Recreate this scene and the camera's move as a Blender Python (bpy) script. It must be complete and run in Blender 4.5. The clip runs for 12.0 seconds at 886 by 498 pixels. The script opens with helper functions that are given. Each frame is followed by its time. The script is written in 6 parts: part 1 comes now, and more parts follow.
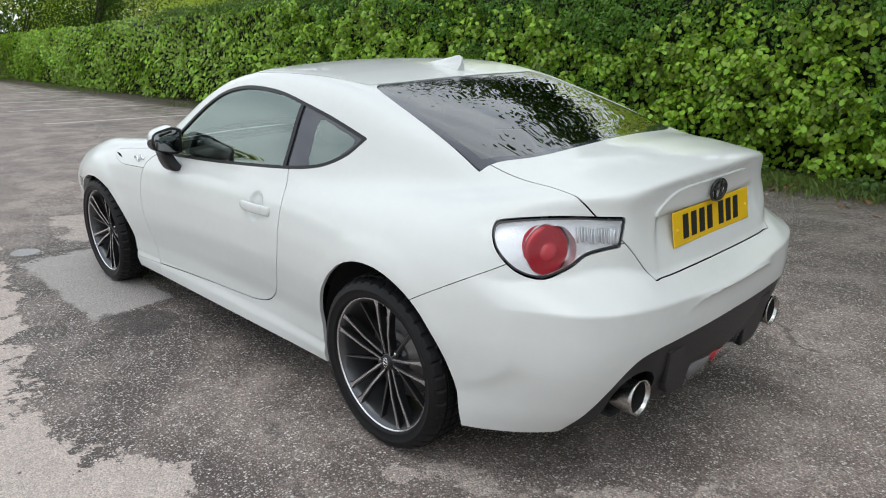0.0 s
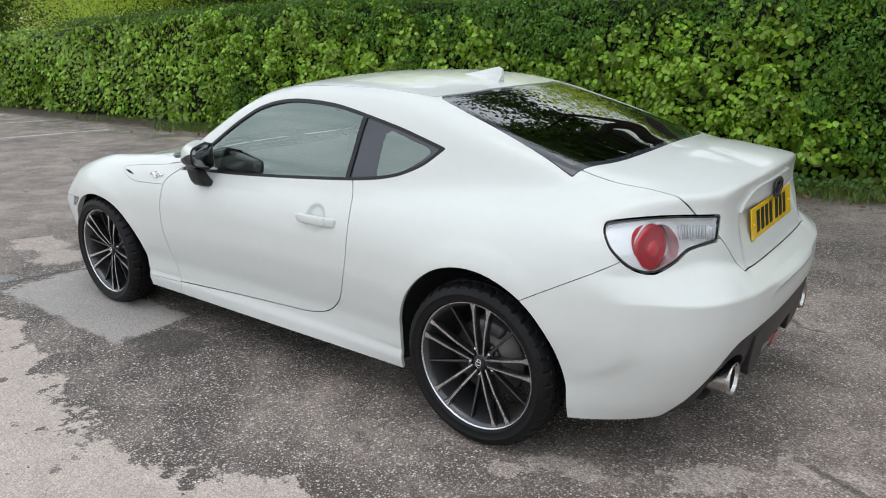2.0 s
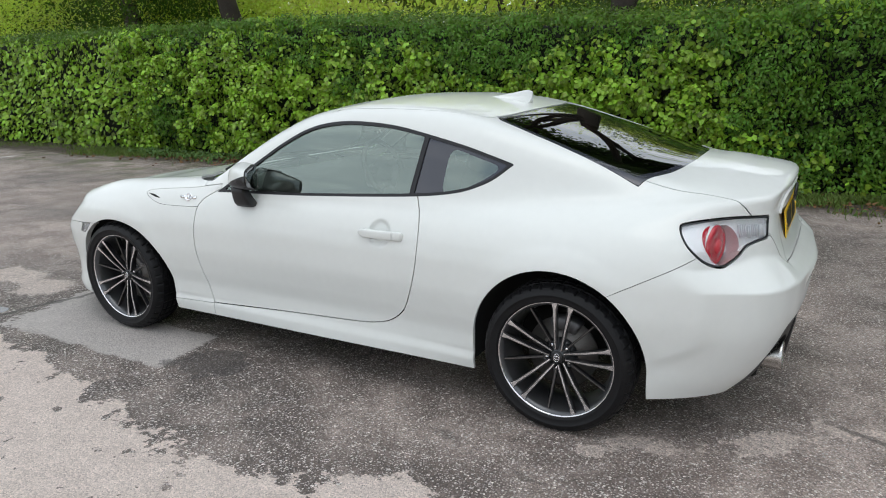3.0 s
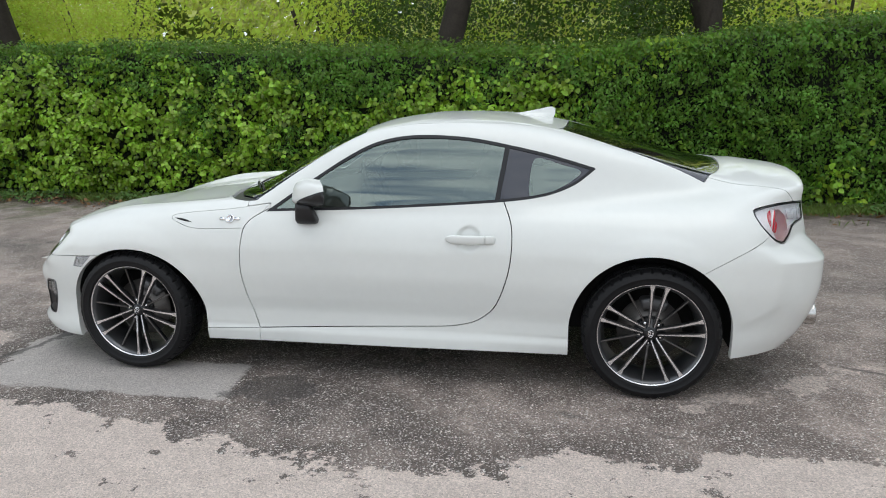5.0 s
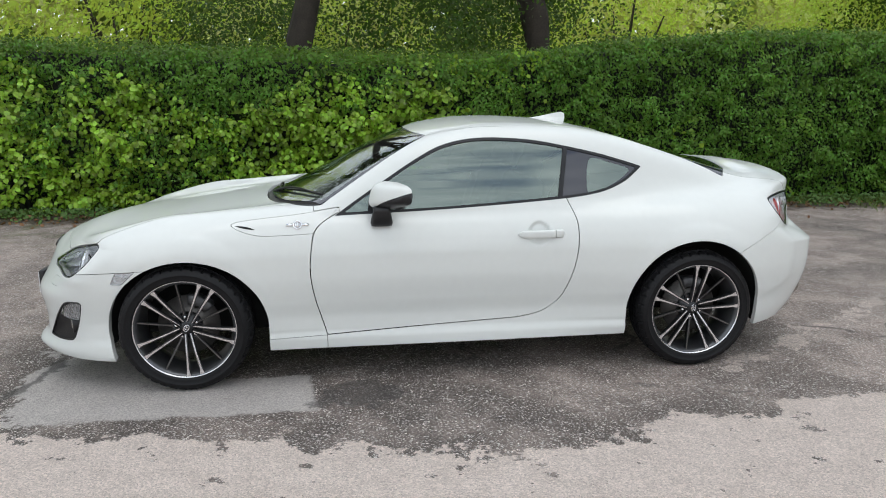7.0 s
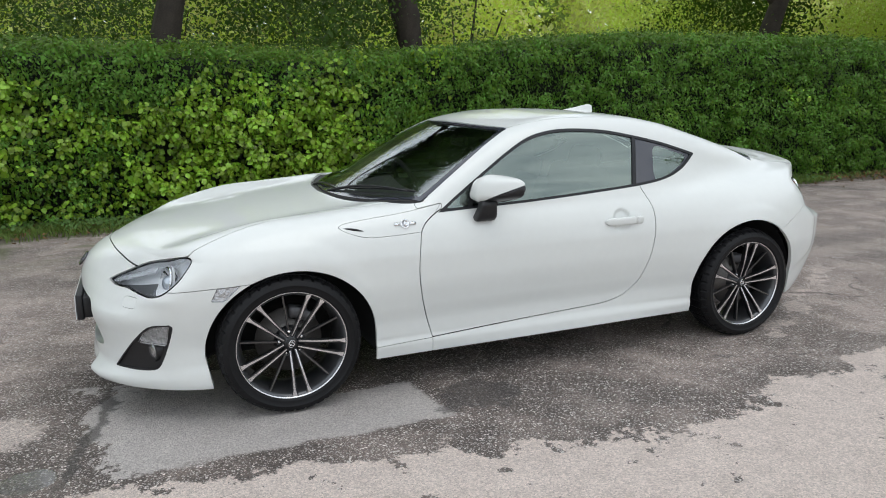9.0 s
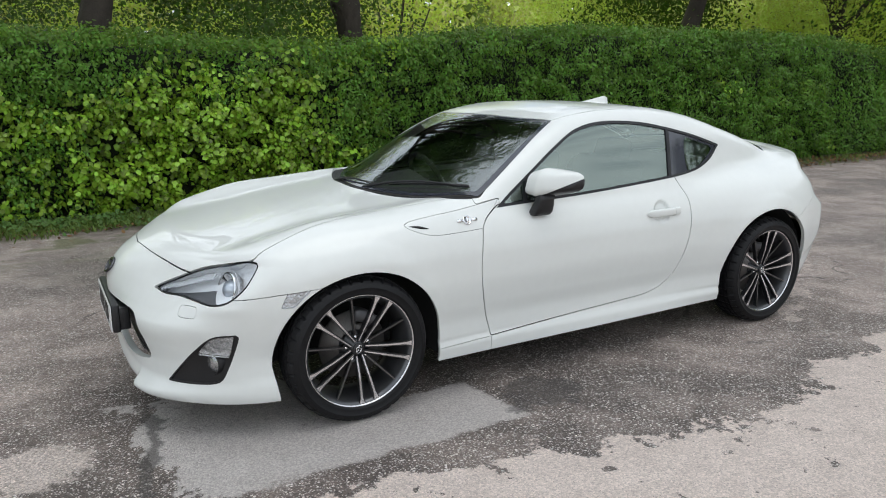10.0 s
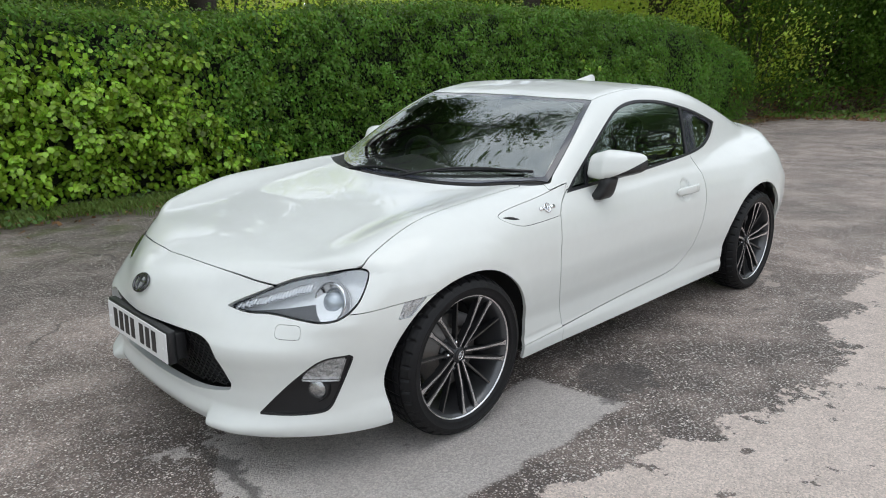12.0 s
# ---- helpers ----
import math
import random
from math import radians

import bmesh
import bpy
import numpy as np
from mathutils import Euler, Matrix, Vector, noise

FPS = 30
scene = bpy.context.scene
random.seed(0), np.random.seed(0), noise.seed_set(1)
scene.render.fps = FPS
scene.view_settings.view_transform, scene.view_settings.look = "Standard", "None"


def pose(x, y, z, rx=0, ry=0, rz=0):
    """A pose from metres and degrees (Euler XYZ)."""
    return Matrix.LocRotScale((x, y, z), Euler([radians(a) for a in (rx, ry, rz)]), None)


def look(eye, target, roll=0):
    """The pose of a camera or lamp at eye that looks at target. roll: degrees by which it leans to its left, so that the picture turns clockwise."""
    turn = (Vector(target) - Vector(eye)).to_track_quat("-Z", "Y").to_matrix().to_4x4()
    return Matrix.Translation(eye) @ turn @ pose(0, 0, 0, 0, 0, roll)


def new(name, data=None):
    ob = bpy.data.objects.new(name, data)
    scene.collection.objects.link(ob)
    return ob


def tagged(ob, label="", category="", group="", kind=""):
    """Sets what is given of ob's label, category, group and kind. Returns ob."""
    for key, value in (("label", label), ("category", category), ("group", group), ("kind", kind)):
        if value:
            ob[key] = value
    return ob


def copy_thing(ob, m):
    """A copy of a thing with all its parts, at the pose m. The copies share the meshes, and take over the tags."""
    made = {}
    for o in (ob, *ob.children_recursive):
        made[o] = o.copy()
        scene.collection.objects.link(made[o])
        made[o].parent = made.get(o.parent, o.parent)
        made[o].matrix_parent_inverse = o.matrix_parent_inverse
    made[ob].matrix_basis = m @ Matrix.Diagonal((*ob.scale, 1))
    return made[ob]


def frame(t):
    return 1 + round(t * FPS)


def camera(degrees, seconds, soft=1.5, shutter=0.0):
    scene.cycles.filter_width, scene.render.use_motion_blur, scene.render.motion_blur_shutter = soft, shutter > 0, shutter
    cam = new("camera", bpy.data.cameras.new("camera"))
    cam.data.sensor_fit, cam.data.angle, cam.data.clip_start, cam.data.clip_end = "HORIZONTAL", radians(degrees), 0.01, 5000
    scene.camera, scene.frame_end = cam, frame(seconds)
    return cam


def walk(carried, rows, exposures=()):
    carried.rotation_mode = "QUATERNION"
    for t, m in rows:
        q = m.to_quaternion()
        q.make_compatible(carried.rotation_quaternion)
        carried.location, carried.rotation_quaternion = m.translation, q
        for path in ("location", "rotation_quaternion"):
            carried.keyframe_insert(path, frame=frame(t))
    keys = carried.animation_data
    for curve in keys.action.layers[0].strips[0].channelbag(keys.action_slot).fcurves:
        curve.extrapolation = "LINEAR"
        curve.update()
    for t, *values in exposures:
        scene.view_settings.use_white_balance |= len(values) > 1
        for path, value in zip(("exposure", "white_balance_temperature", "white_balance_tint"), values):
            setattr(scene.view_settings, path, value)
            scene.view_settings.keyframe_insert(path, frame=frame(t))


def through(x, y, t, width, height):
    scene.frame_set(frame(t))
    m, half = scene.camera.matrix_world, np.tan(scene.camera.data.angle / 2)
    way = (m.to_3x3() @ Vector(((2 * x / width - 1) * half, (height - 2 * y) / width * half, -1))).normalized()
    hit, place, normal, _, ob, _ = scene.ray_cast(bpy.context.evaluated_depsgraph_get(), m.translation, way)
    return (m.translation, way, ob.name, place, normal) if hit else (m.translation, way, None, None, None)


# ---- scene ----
cam = camera(63.5, 12.0, soft=1.0)
PATH = [
    (0, (3.063, -2.25, 1.376), (1.679, -0.918, 0.818), -0.2),
    (0.5, (3.047, -2.254, 1.378), (1.679, -0.904, 0.824), -0.2),
    (1, (2.986, -2.329, 1.376), (1.653, -0.943, 0.827), -0.2),
    (1.5, (2.861, -2.527, 1.396), (1.584, -1.087, 0.852), -0.2),
    (2, (2.648, -2.757, 1.395), (1.46, -1.241, 0.858), -0.5),
    (2.5, (2.439, -3.021, 1.409), (1.358, -1.419, 0.894), -0.5),
    (3, (2.193, -3.344, 1.424), (1.243, -1.653, 0.935), -0.6),
    (3.2, (2.067, -3.418, 1.411), (1.177, -1.693, 0.928), -0.5),
    (4.8, (1.038, -4.002, 1.33), (0.629, -2.086, 0.927), -0.3),
    (5, (0.913, -4.046, 1.355), (0.564, -2.119, 0.949), -0.5),
    (5.5, (0.567, -4.191, 1.342), (0.359, -2.241, 0.948), -0.4),
    (6, (0.219, -4.208, 1.334), (0.169, -2.248, 0.94), -0.3),
    (6.5, (-0.137, -4.217, 1.343), (-0.027, -2.259, 0.949), -0.0),
    (7, (-0.495, -4.246, 1.342), (-0.238, -2.301, 0.955), -0.1),
    (7.2, (-0.637, -4.191, 1.327), (-0.313, -2.257, 0.934), 0.1),
    (8.8, (-1.692, -3.889, 1.298), (-0.986, -2.059, 0.907), -0.8),
    (9, (-1.819, -3.826, 1.314), (-1.064, -2.016, 0.923), -0.7),
    (9.5, (-2.152, -3.645, 1.33), (-1.29, -1.885, 0.927), -0.8),
    (10, (-2.375, -3.436, 1.324), (-1.403, -1.738, 0.908), -0.7),
    (10.5, (-2.585, -3.169, 1.34), (-1.498, -1.548, 0.904), -0.6),
    (11, (-2.821, -2.968, 1.356), (-1.632, -1.424, 0.905), -0.7),
    (11.5, (-2.966, -2.74, 1.338), (-1.68, -1.283, 0.868), -0.7),
    (12, (-3.095, -2.58, 1.345), (-1.737, -1.194, 0.865), -0.8),
]
walk(cam, [(t, look(eye, target, roll)) for t, eye, target, roll in PATH])

# ---- world and light: bright broken cloud ----
SUN_AZ, SUN_EL = radians(-65), radians(74)
world = bpy.data.worlds.new("sky")
scene.world = world
world.use_nodes = True
wt = world.node_tree
for n in list(wt.nodes):
    wt.nodes.remove(n)
w_out = wt.nodes.new("ShaderNodeOutputWorld")
w_bg = wt.nodes.new("ShaderNodeBackground")
w_sky = wt.nodes.new("ShaderNodeTexSky")
w_sky.sky_type = "NISHITA"
w_sky.sun_disc = False
w_sky.sun_elevation, w_sky.sun_rotation = SUN_EL, radians(90) - SUN_AZ
w_co = wt.nodes.new("ShaderNodeTexCoord")
w_map = wt.nodes.new("ShaderNodeMapping")
w_map.inputs["Scale"].default_value = (1.0, 1.0, 2.6)
w_noise = wt.nodes.new("ShaderNodeTexNoise")
w_noise.inputs["Scale"].default_value = 2.3
w_noise.inputs["Detail"].default_value = 7
w_noise.inputs["Roughness"].default_value = 0.55
w_ramp = wt.nodes.new("ShaderNodeValToRGB")
w_ramp.color_ramp.elements[0].position, w_ramp.color_ramp.elements[1].position = 0.30, 0.44
w_mix = wt.nodes.new("ShaderNodeMix")
w_mix.data_type = "RGBA"
w_shade = wt.nodes.new("ShaderNodeTexNoise")
w_shade.inputs["Scale"].default_value = 5.0
w_shade.inputs["Detail"].default_value = 5
w_cloud = wt.nodes.new("ShaderNodeValToRGB")
w_cloud.color_ramp.elements[0].position, w_cloud.color_ramp.elements[1].position = 0.3, 0.7
w_cloud.color_ramp.elements[0].color = (6.75, 7.55, 8.45, 1)
w_cloud.color_ramp.elements[1].color = (11.3, 12.0, 12.6, 1)
wt.links.new(w_co.outputs["Generated"], w_map.inputs["Vector"])
wt.links.new(w_map.outputs[0], w_noise.inputs["Vector"])
wt.links.new(w_map.outputs[0], w_shade.inputs["Vector"])
wt.links.new(w_noise.outputs["Fac"], w_ramp.inputs[0])
wt.links.new(w_shade.outputs["Fac"], w_cloud.inputs[0])
wt.links.new(w_ramp.outputs[0], w_mix.inputs["Factor"])
wt.links.new(w_sky.outputs[0], w_mix.inputs["A"])
wt.links.new(w_cloud.outputs[0], w_mix.inputs["B"])
wt.links.new(w_mix.outputs["Result"], w_bg.inputs["Color"])
wt.links.new(w_bg.outputs[0], w_out.inputs["Surface"])
w_bg.inputs["Strength"].default_value = 0.130

sun_data = bpy.data.lights.new("sun", "SUN")
sun_data.energy, sun_data.angle, sun_data.color = 0.6, radians(40), (1.0, 0.96, 0.9)
sun = new("sun", sun_data)
sun.matrix_world = look((math.cos(SUN_EL) * math.cos(SUN_AZ) * 30, math.cos(SUN_EL) * math.sin(SUN_AZ) * 30, math.sin(SUN_EL) * 30), (0, 0, 0))


# ---- materials ----
def mat(name, color, rough=0.5, metal=0.0, var=0.0, scale=8.0, bump=0.0, bump_scale=60.0, coat=0.0, island=0.0, trans=0.0, spec=0.5, ior=1.5):
    """A surface with its colour varied at two scales, a fine relief, and an optional clear coat."""
    m = bpy.data.materials.new(name)
    m.use_nodes = True
    nt = m.node_tree
    b = nt.nodes["Principled BSDF"]
    b.inputs["Base Color"].default_value = (*color, 1)
    b.inputs["Roughness"].default_value = rough
    b.inputs["Metallic"].default_value = metal
    b.inputs["Coat Weight"].default_value = coat
    b.inputs["Coat Roughness"].default_value = 0.03
    b.inputs["Transmission Weight"].default_value = trans
    b.inputs["Specular IOR Level"].default_value = spec
    b.inputs["IOR"].default_value = ior
    co = nt.nodes.new("ShaderNodeTexCoord")
    if var or island:
        n1 = nt.nodes.new("ShaderNodeTexNoise")
        n1.inputs["Scale"].default_value, n1.inputs["Detail"].default_value = scale, 6
        n2 = nt.nodes.new("ShaderNodeTexNoise")
        n2.inputs["Scale"].default_value, n2.inputs["Detail"].default_value = scale * 9, 4
        nt.links.new(co.outputs["Object"], n1.inputs["Vector"])
        nt.links.new(co.outputs["Object"], n2.inputs["Vector"])
        add = nt.nodes.new("ShaderNodeMath")
        add.operation = "ADD"
        nt.links.new(n1.outputs["Fac"], add.inputs[0])
        nt.links.new(n2.outputs["Fac"], add.inputs[1])
        last = add
        if island:
            geo = nt.nodes.new("ShaderNodeNewGeometry")
            mul = nt.nodes.new("ShaderNodeMath")
            mul.operation = "MULTIPLY_ADD"
            mul.inputs[1].default_value = island
            nt.links.new(geo.outputs["Random Per Island"], mul.inputs[0])
            nt.links.new(add.outputs[0], mul.inputs[2])
            last = mul
        ra = nt.nodes.new("ShaderNodeMapRange")
        ra.inputs["From Min"].default_value, ra.inputs["From Max"].default_value = 0.6, 1.4 + island
        ra.inputs["To Min"].default_value, ra.inputs["To Max"].default_value = 1 - var, 1 + var
        nt.links.new(last.outputs[0], ra.inputs["Value"])
        hs = nt.nodes.new("ShaderNodeHueSaturation")
        hs.inputs["Color"].default_value = (*color, 1)
        nt.links.new(ra.outputs[0], hs.inputs["Value"])
        nt.links.new(hs.outputs[0], b.inputs["Base Color"])
    if bump:
        nb = nt.nodes.new("ShaderNodeTexNoise")
        nb.inputs["Scale"].default_value, nb.inputs["Detail"].default_value = bump_scale, 5
        bp = nt.nodes.new("ShaderNodeBump")
        bp.inputs["Strength"].default_value, bp.inputs["Distance"].default_value = bump, 0.01
        nt.links.new(co.outputs["Object"], nb.inputs["Vector"])
        nt.links.new(nb.outputs["Fac"], bp.inputs["Height"])
        nt.links.new(bp.outputs[0], b.inputs["Normal"])
    return m


def glass_mat(name, tint, sheen=(1, 1, 1), ior=1.5, rough=0.0):
    """A thin pane: sharp mirror-like gloss by Fresnel over a tinted see-through."""
    m = bpy.data.materials.new(name)
    m.use_nodes = True
    nt = m.node_tree
    for n in list(nt.nodes):
        nt.nodes.remove(n)
    o = nt.nodes.new("ShaderNodeOutputMaterial")
    tr = nt.nodes.new("ShaderNodeBsdfTransparent")
    tr.inputs["Color"].default_value = (*tint, 1)
    gl = nt.nodes.new("ShaderNodeBsdfGlossy")
    gl.inputs["Roughness"].default_value = rough
    gl.inputs["Color"].default_value = (*sheen, 1)
    fr = nt.nodes.new("ShaderNodeFresnel")
    fr.inputs["IOR"].default_value = ior
    mx = nt.nodes.new("ShaderNodeMixShader")
    nt.links.new(fr.outputs[0], mx.inputs[0])
    nt.links.new(tr.outputs[0], mx.inputs[1])
    nt.links.new(gl.outputs[0], mx.inputs[2])
    nt.links.new(mx.outputs[0], o.inputs["Surface"])
    return m


M_PAINT = mat("white_pearl_paint", (0.67, 0.685, 0.665), 0.45, 0.0, var=0.02, scale=3, coat=0.8, spec=0.2)
M_BLACK = mat("black_plastic", (0.012, 0.012, 0.0135), 0.42, var=0.15, scale=20, bump=0.08, bump_scale=400)
M_TRIM = mat("satin_black_trim", (0.014, 0.0145, 0.017), 0.45, var=0.1, scale=15, spec=0.35)
M_FRIT = mat("gloss_black_glass_edge", (0.035, 0.037, 0.05), 0.08, coat=0.5)
M_RUBBER = mat("tyre_rubber", (0.008, 0.008, 0.009), 0.5, var=0.3, scale=12, bump=0.1, bump_scale=150, spec=0.22)
M_CUT = mat("machined_alloy", (0.68, 0.68, 0.69), 0.24, 0.95, var=0.08, scale=30)
M_GUN = mat("gunmetal_wheel_paint", (0.030, 0.031, 0.034), 0.3, 0.5, var=0.12, scale=20, coat=0.5)
M_BARREL = mat("grey_wheel_barrel", (0.10, 0.102, 0.108), 0.30, 0.7, var=0.12, scale=20)
M_CHROME = mat("chrome", (0.75, 0.75, 0.76), 0.10, 1.0)
M_STEEL = mat("brushed_steel", (0.5, 0.49, 0.47), 0.22, 1.0, var=0.12, scale=25)
M_DISC = mat("cast_brake_disc", (0.15, 0.14, 0.132), 0.45, 0.8, var=0.2, scale=20)
M_DARK = mat("dark_underbody", (0.012, 0.012, 0.012), 0.85, var=0.2)
M_CABIN = mat("dark_cabin_trim", (0.045, 0.045, 0.048), 0.7, var=0.2, scale=12, bump=0.1, bump_scale=300)
M_CABIN2 = mat("grey_cabin_trim", (0.17, 0.17, 0.175), 0.7, var=0.15, scale=12)
M_HEADLINER = mat("pale_headliner", (0.35, 0.35, 0.34), 0.9)
M_CLEAR = glass_mat("clear_lens", (0.97, 0.975, 0.98), ior=1.32)
M_SIDEGLASS = glass_mat("green_tinted_glass", (0.62, 0.76, 0.70), (0.81, 0.94, 0.87), ior=2.8)
M_SCREEN = glass_mat("windscreen_glass", (0.66, 0.76, 0.74), (0.93, 0.98, 0.98), ior=2.9, rough=0.035)
M_REARGLASS = glass_mat("dark_rear_glass", (0.07, 0.08, 0.08), ior=2.3)
M_RED = mat("red_lamp_plastic", (0.46, 0.005, 0.020), 0.12, coat=1.0, bump=0.5, bump_scale=70)
M_SILVER = mat("lamp_reflector", (0.88, 0.89, 0.91), 0.18, 0.25, bump=0.2, bump_scale=120)
M_HEADSILVER = mat("headlamp_reflector", (0.86, 0.88, 0.90), 0.20, 0.25, var=0.12, scale=25, bump=0.35, bump_scale=45)
M_REPEATER = mat("fluted_reflector", (0.62, 0.63, 0.64), 0.22, 0.7, var=0.35, scale=40, bump=0.8, bump_scale=60)
M_LAMPBLACK = mat("lamp_black_bezel", (0.03, 0.032, 0.036), 0.25)
M_LAMPGREY = mat("lamp_grey_bezel", (0.095, 0.098, 0.105), 0.3, 0.2)
M_YELLOW = mat("yellow_plate", (0.85, 0.52, 0.01), 0.35, var=0.03, coat=0.4)
M_WHITE = mat("white_plate", (0.78, 0.78, 0.78), 0.35, var=0.03, coat=0.4)
M_INK = mat("black_plate_bar", (0.012, 0.012, 0.012), 0.4)
M_FEM = mat("dark_chrome_badge", (0.10, 0.10, 0.105), 0.15, 0.9)


# ---- mesh helpers ----
def part(name, bm, material, parent, label="", smooth=True):
    me = bpy.data.meshes.new(name)
    bm.to_mesh(me)
    bm.free()
    me.materials.append(material)
    if smooth:
        me.shade_smooth()
    ob = new(name, me)
    ob.parent = parent
    if label:
        tagged(ob, label)
    return ob


def arr_mesh(name, V, F, material, parent=None, normals=None, smooth=True):
    """A mesh object from arrays of vertices and of triangles or quads."""
    me = bpy.data.meshes.new(name)
    V, F = np.asarray(V, np.float32), np.asarray(F, np.int32)
    k = F.shape[1]
    me.vertices.add(len(V))
    me.vertices.foreach_set("co", V.ravel())
    me.loops.add(F.size)
    me.loops.foreach_set("vertex_index", F.ravel())
    me.polygons.add(len(F))
    me.polygons.foreach_set("loop_start", np.arange(0, F.size, k, dtype=np.int32))
    me.update(calc_edges=True)
    me.validate()
    if smooth:
        me.shade_smooth()
    if normals is not None:
        me.normals_split_custom_set_from_vertices([tuple(map(float, n)) for n in normals])
    me.materials.append(material)
    ob = new(name, me)
    if parent is not None:
        ob.parent = parent
    return ob


def bm_box(bm, cx, cy, cz, sx, sy, sz, bevel=0.0, segs=2, m=None):
    r = bmesh.ops.create_cube(bm, size=1.0)
    vs = r["verts"]
    for v in vs:
        v.co = Vector((v.co.x * sx, v.co.y * sy, v.co.z * sz))
    if bevel:
        es = list({e for v in vs for e in v.link_edges})
        bv = bmesh.ops.bevel(bm, geom=es, offset=bevel, segments=segs, affect="EDGES", profile=0.5)
        vs = list({v for f in bv["faces"] for v in f.verts} | {v for v in vs if v.is_valid})
    off = Vector((cx, cy, cz))
    for v in vs:
        v.co = (m @ v.co if m else v.co) + off
    return vs


def bm_lathe(bm, prof, n=48, m=None, close=False):
    """Turn a profile of (radius, along) about the local y axis."""
    m = m or Matrix.Identity(4)
    rings = []
    for r, a in prof:
        if r < 1e-6:
            rings.append([bm.verts.new(m @ Vector((0, a, 0)))])
        else:
            rings.append([bm.verts.new(m @ Vector((r * math.cos(2 * math.pi * i / n), a, r * math.sin(2 * math.pi * i / n)))) for i in range(n)])
    pairs = list(zip(rings, rings[1:])) + ([(rings[-1], rings[0])] if close else [])
    for A, B in pairs:
        for i in range(n):
            j = (i + 1) % n
            if len(A) == 1 and len(B) == 1:
                continue
            if len(A) == 1:
                bm.faces.new((A[0], B[j], B[i]))
            elif len(B) == 1:
                bm.faces.new((A[i], A[j], B[0]))
            else:
                bm.faces.new((A[i], A[j], B[j], B[i]))


def bm_tube(bm, pts, radii, n=8, cap=True):
    """A tube along a polyline with a radius at each point."""
    rings = []
    up = Vector((0.13, 0.21, 0.97))
    for i, p in enumerate(pts):
        d = (pts[min(i + 1, len(pts) - 1)] - pts[max(i - 1, 0)]).normalized()
        a = d.cross(up)
        a = a.normalized() if a.length > 1e-4 else Vector((1, 0, 0))
        b = d.cross(a)
        rings.append([bm.verts.new(p + float(radii[i]) * (math.cos(2 * math.pi * k / n) * a + math.sin(2 * math.pi * k / n) * b)) for k in range(n)])
    for A, B in zip(rings, rings[1:]):
        for k in range(n):
            bm.faces.new((A[k], A[(k + 1) % n], B[(k + 1) % n], B[k]))
    if cap:
        bm.faces.new(rings[0][::-1])
        bm.faces.new(rings[-1])


def bm_prism(bm, poly, depth, m):
    """A flat outline (x, z) given thickness along local y, set at m."""
    a = [bm.verts.new(m @ Vector((x, 0, z))) for x, z in poly]
    b = [bm.verts.new(m @ Vector((x, depth, z))) for x, z in poly]
    bm.faces.new(a)
    bm.faces.new(b[::-1])
    for i in range(len(a)):
        j = (i + 1) % len(a)
        bm.faces.new((a[j], a[i], b[i], b[j]))


# ---- the car's surface: lower body and cabin, blended into one skin ----
def curve(*pts):
    """A smooth function through (x, y) pairs, with no overshoot."""
    xs, ys = np.array(pts, float).T
    h, d = np.diff(xs), np.diff(ys) / np.diff(xs)
    mm = np.zeros(len(xs))
    mm[0], mm[-1] = d[0], d[-1]
    for i in range(1, len(xs) - 1):
        if d[i - 1] * d[i] > 0:
            w1, w2 = 2 * h[i] + h[i - 1], h[i] + 2 * h[i - 1]
            mm[i] = (w1 + w2) / (w1 / d[i - 1] + w2 / d[i])

    def f(x):
        x = np.clip(x, xs[0], xs[-1])
        i = np.clip(np.searchsorted(xs, x) - 1, 0, len(h) - 1)
        t = (x - xs[i]) / h[i]
        return ((1 + 2 * t) * (1 - t) ** 2 * ys[i] + t * (1 - t) ** 2 * h[i] * mm[i] + t * t * (3 - 2 * t) * ys[i + 1] + t * t * (t - 1) * h[i] * mm[i + 1])
    return f


def smax(a, b, k):
    h = np.maximum(k - np.abs(a - b), 0) / k
    return np.maximum(a, b) + h ** 3 * k / 6


def smin(a, b, k):
    return -smax(-a, -b, k)


# plan width and the section's offset from it by height
plan_w = curve((-2.2, 0.792), (-1.9, 0.802), (-1.75, 0.822), (-1.6, 0.845), (-1.45, 0.865), (-1.28, 0.875), (-1.05, 0.865), (-0.85, 0.849), (-0.55, 0.837), (0, 0.825), (0.45, 0.827), (0.8, 0.846), (1.05, 0.868), (1.3, 0.885), (1.55, 0.875), (1.75, 0.835), (2, 0.752), (2.2, 0.675))
side_off = curve((0.10, -0.06), (0.14, -0.03), (0.18, -0.012), (0.22, -0.014), (0.27, -0.027), (0.33, -0.030), (0.42, -0.016), (0.55, -0.001), (0.64, -0.003), (0.72, -0.016), (0.78, -0.033), (0.85, -0.060), (0.95, -0.115), (1.1, -0.21))
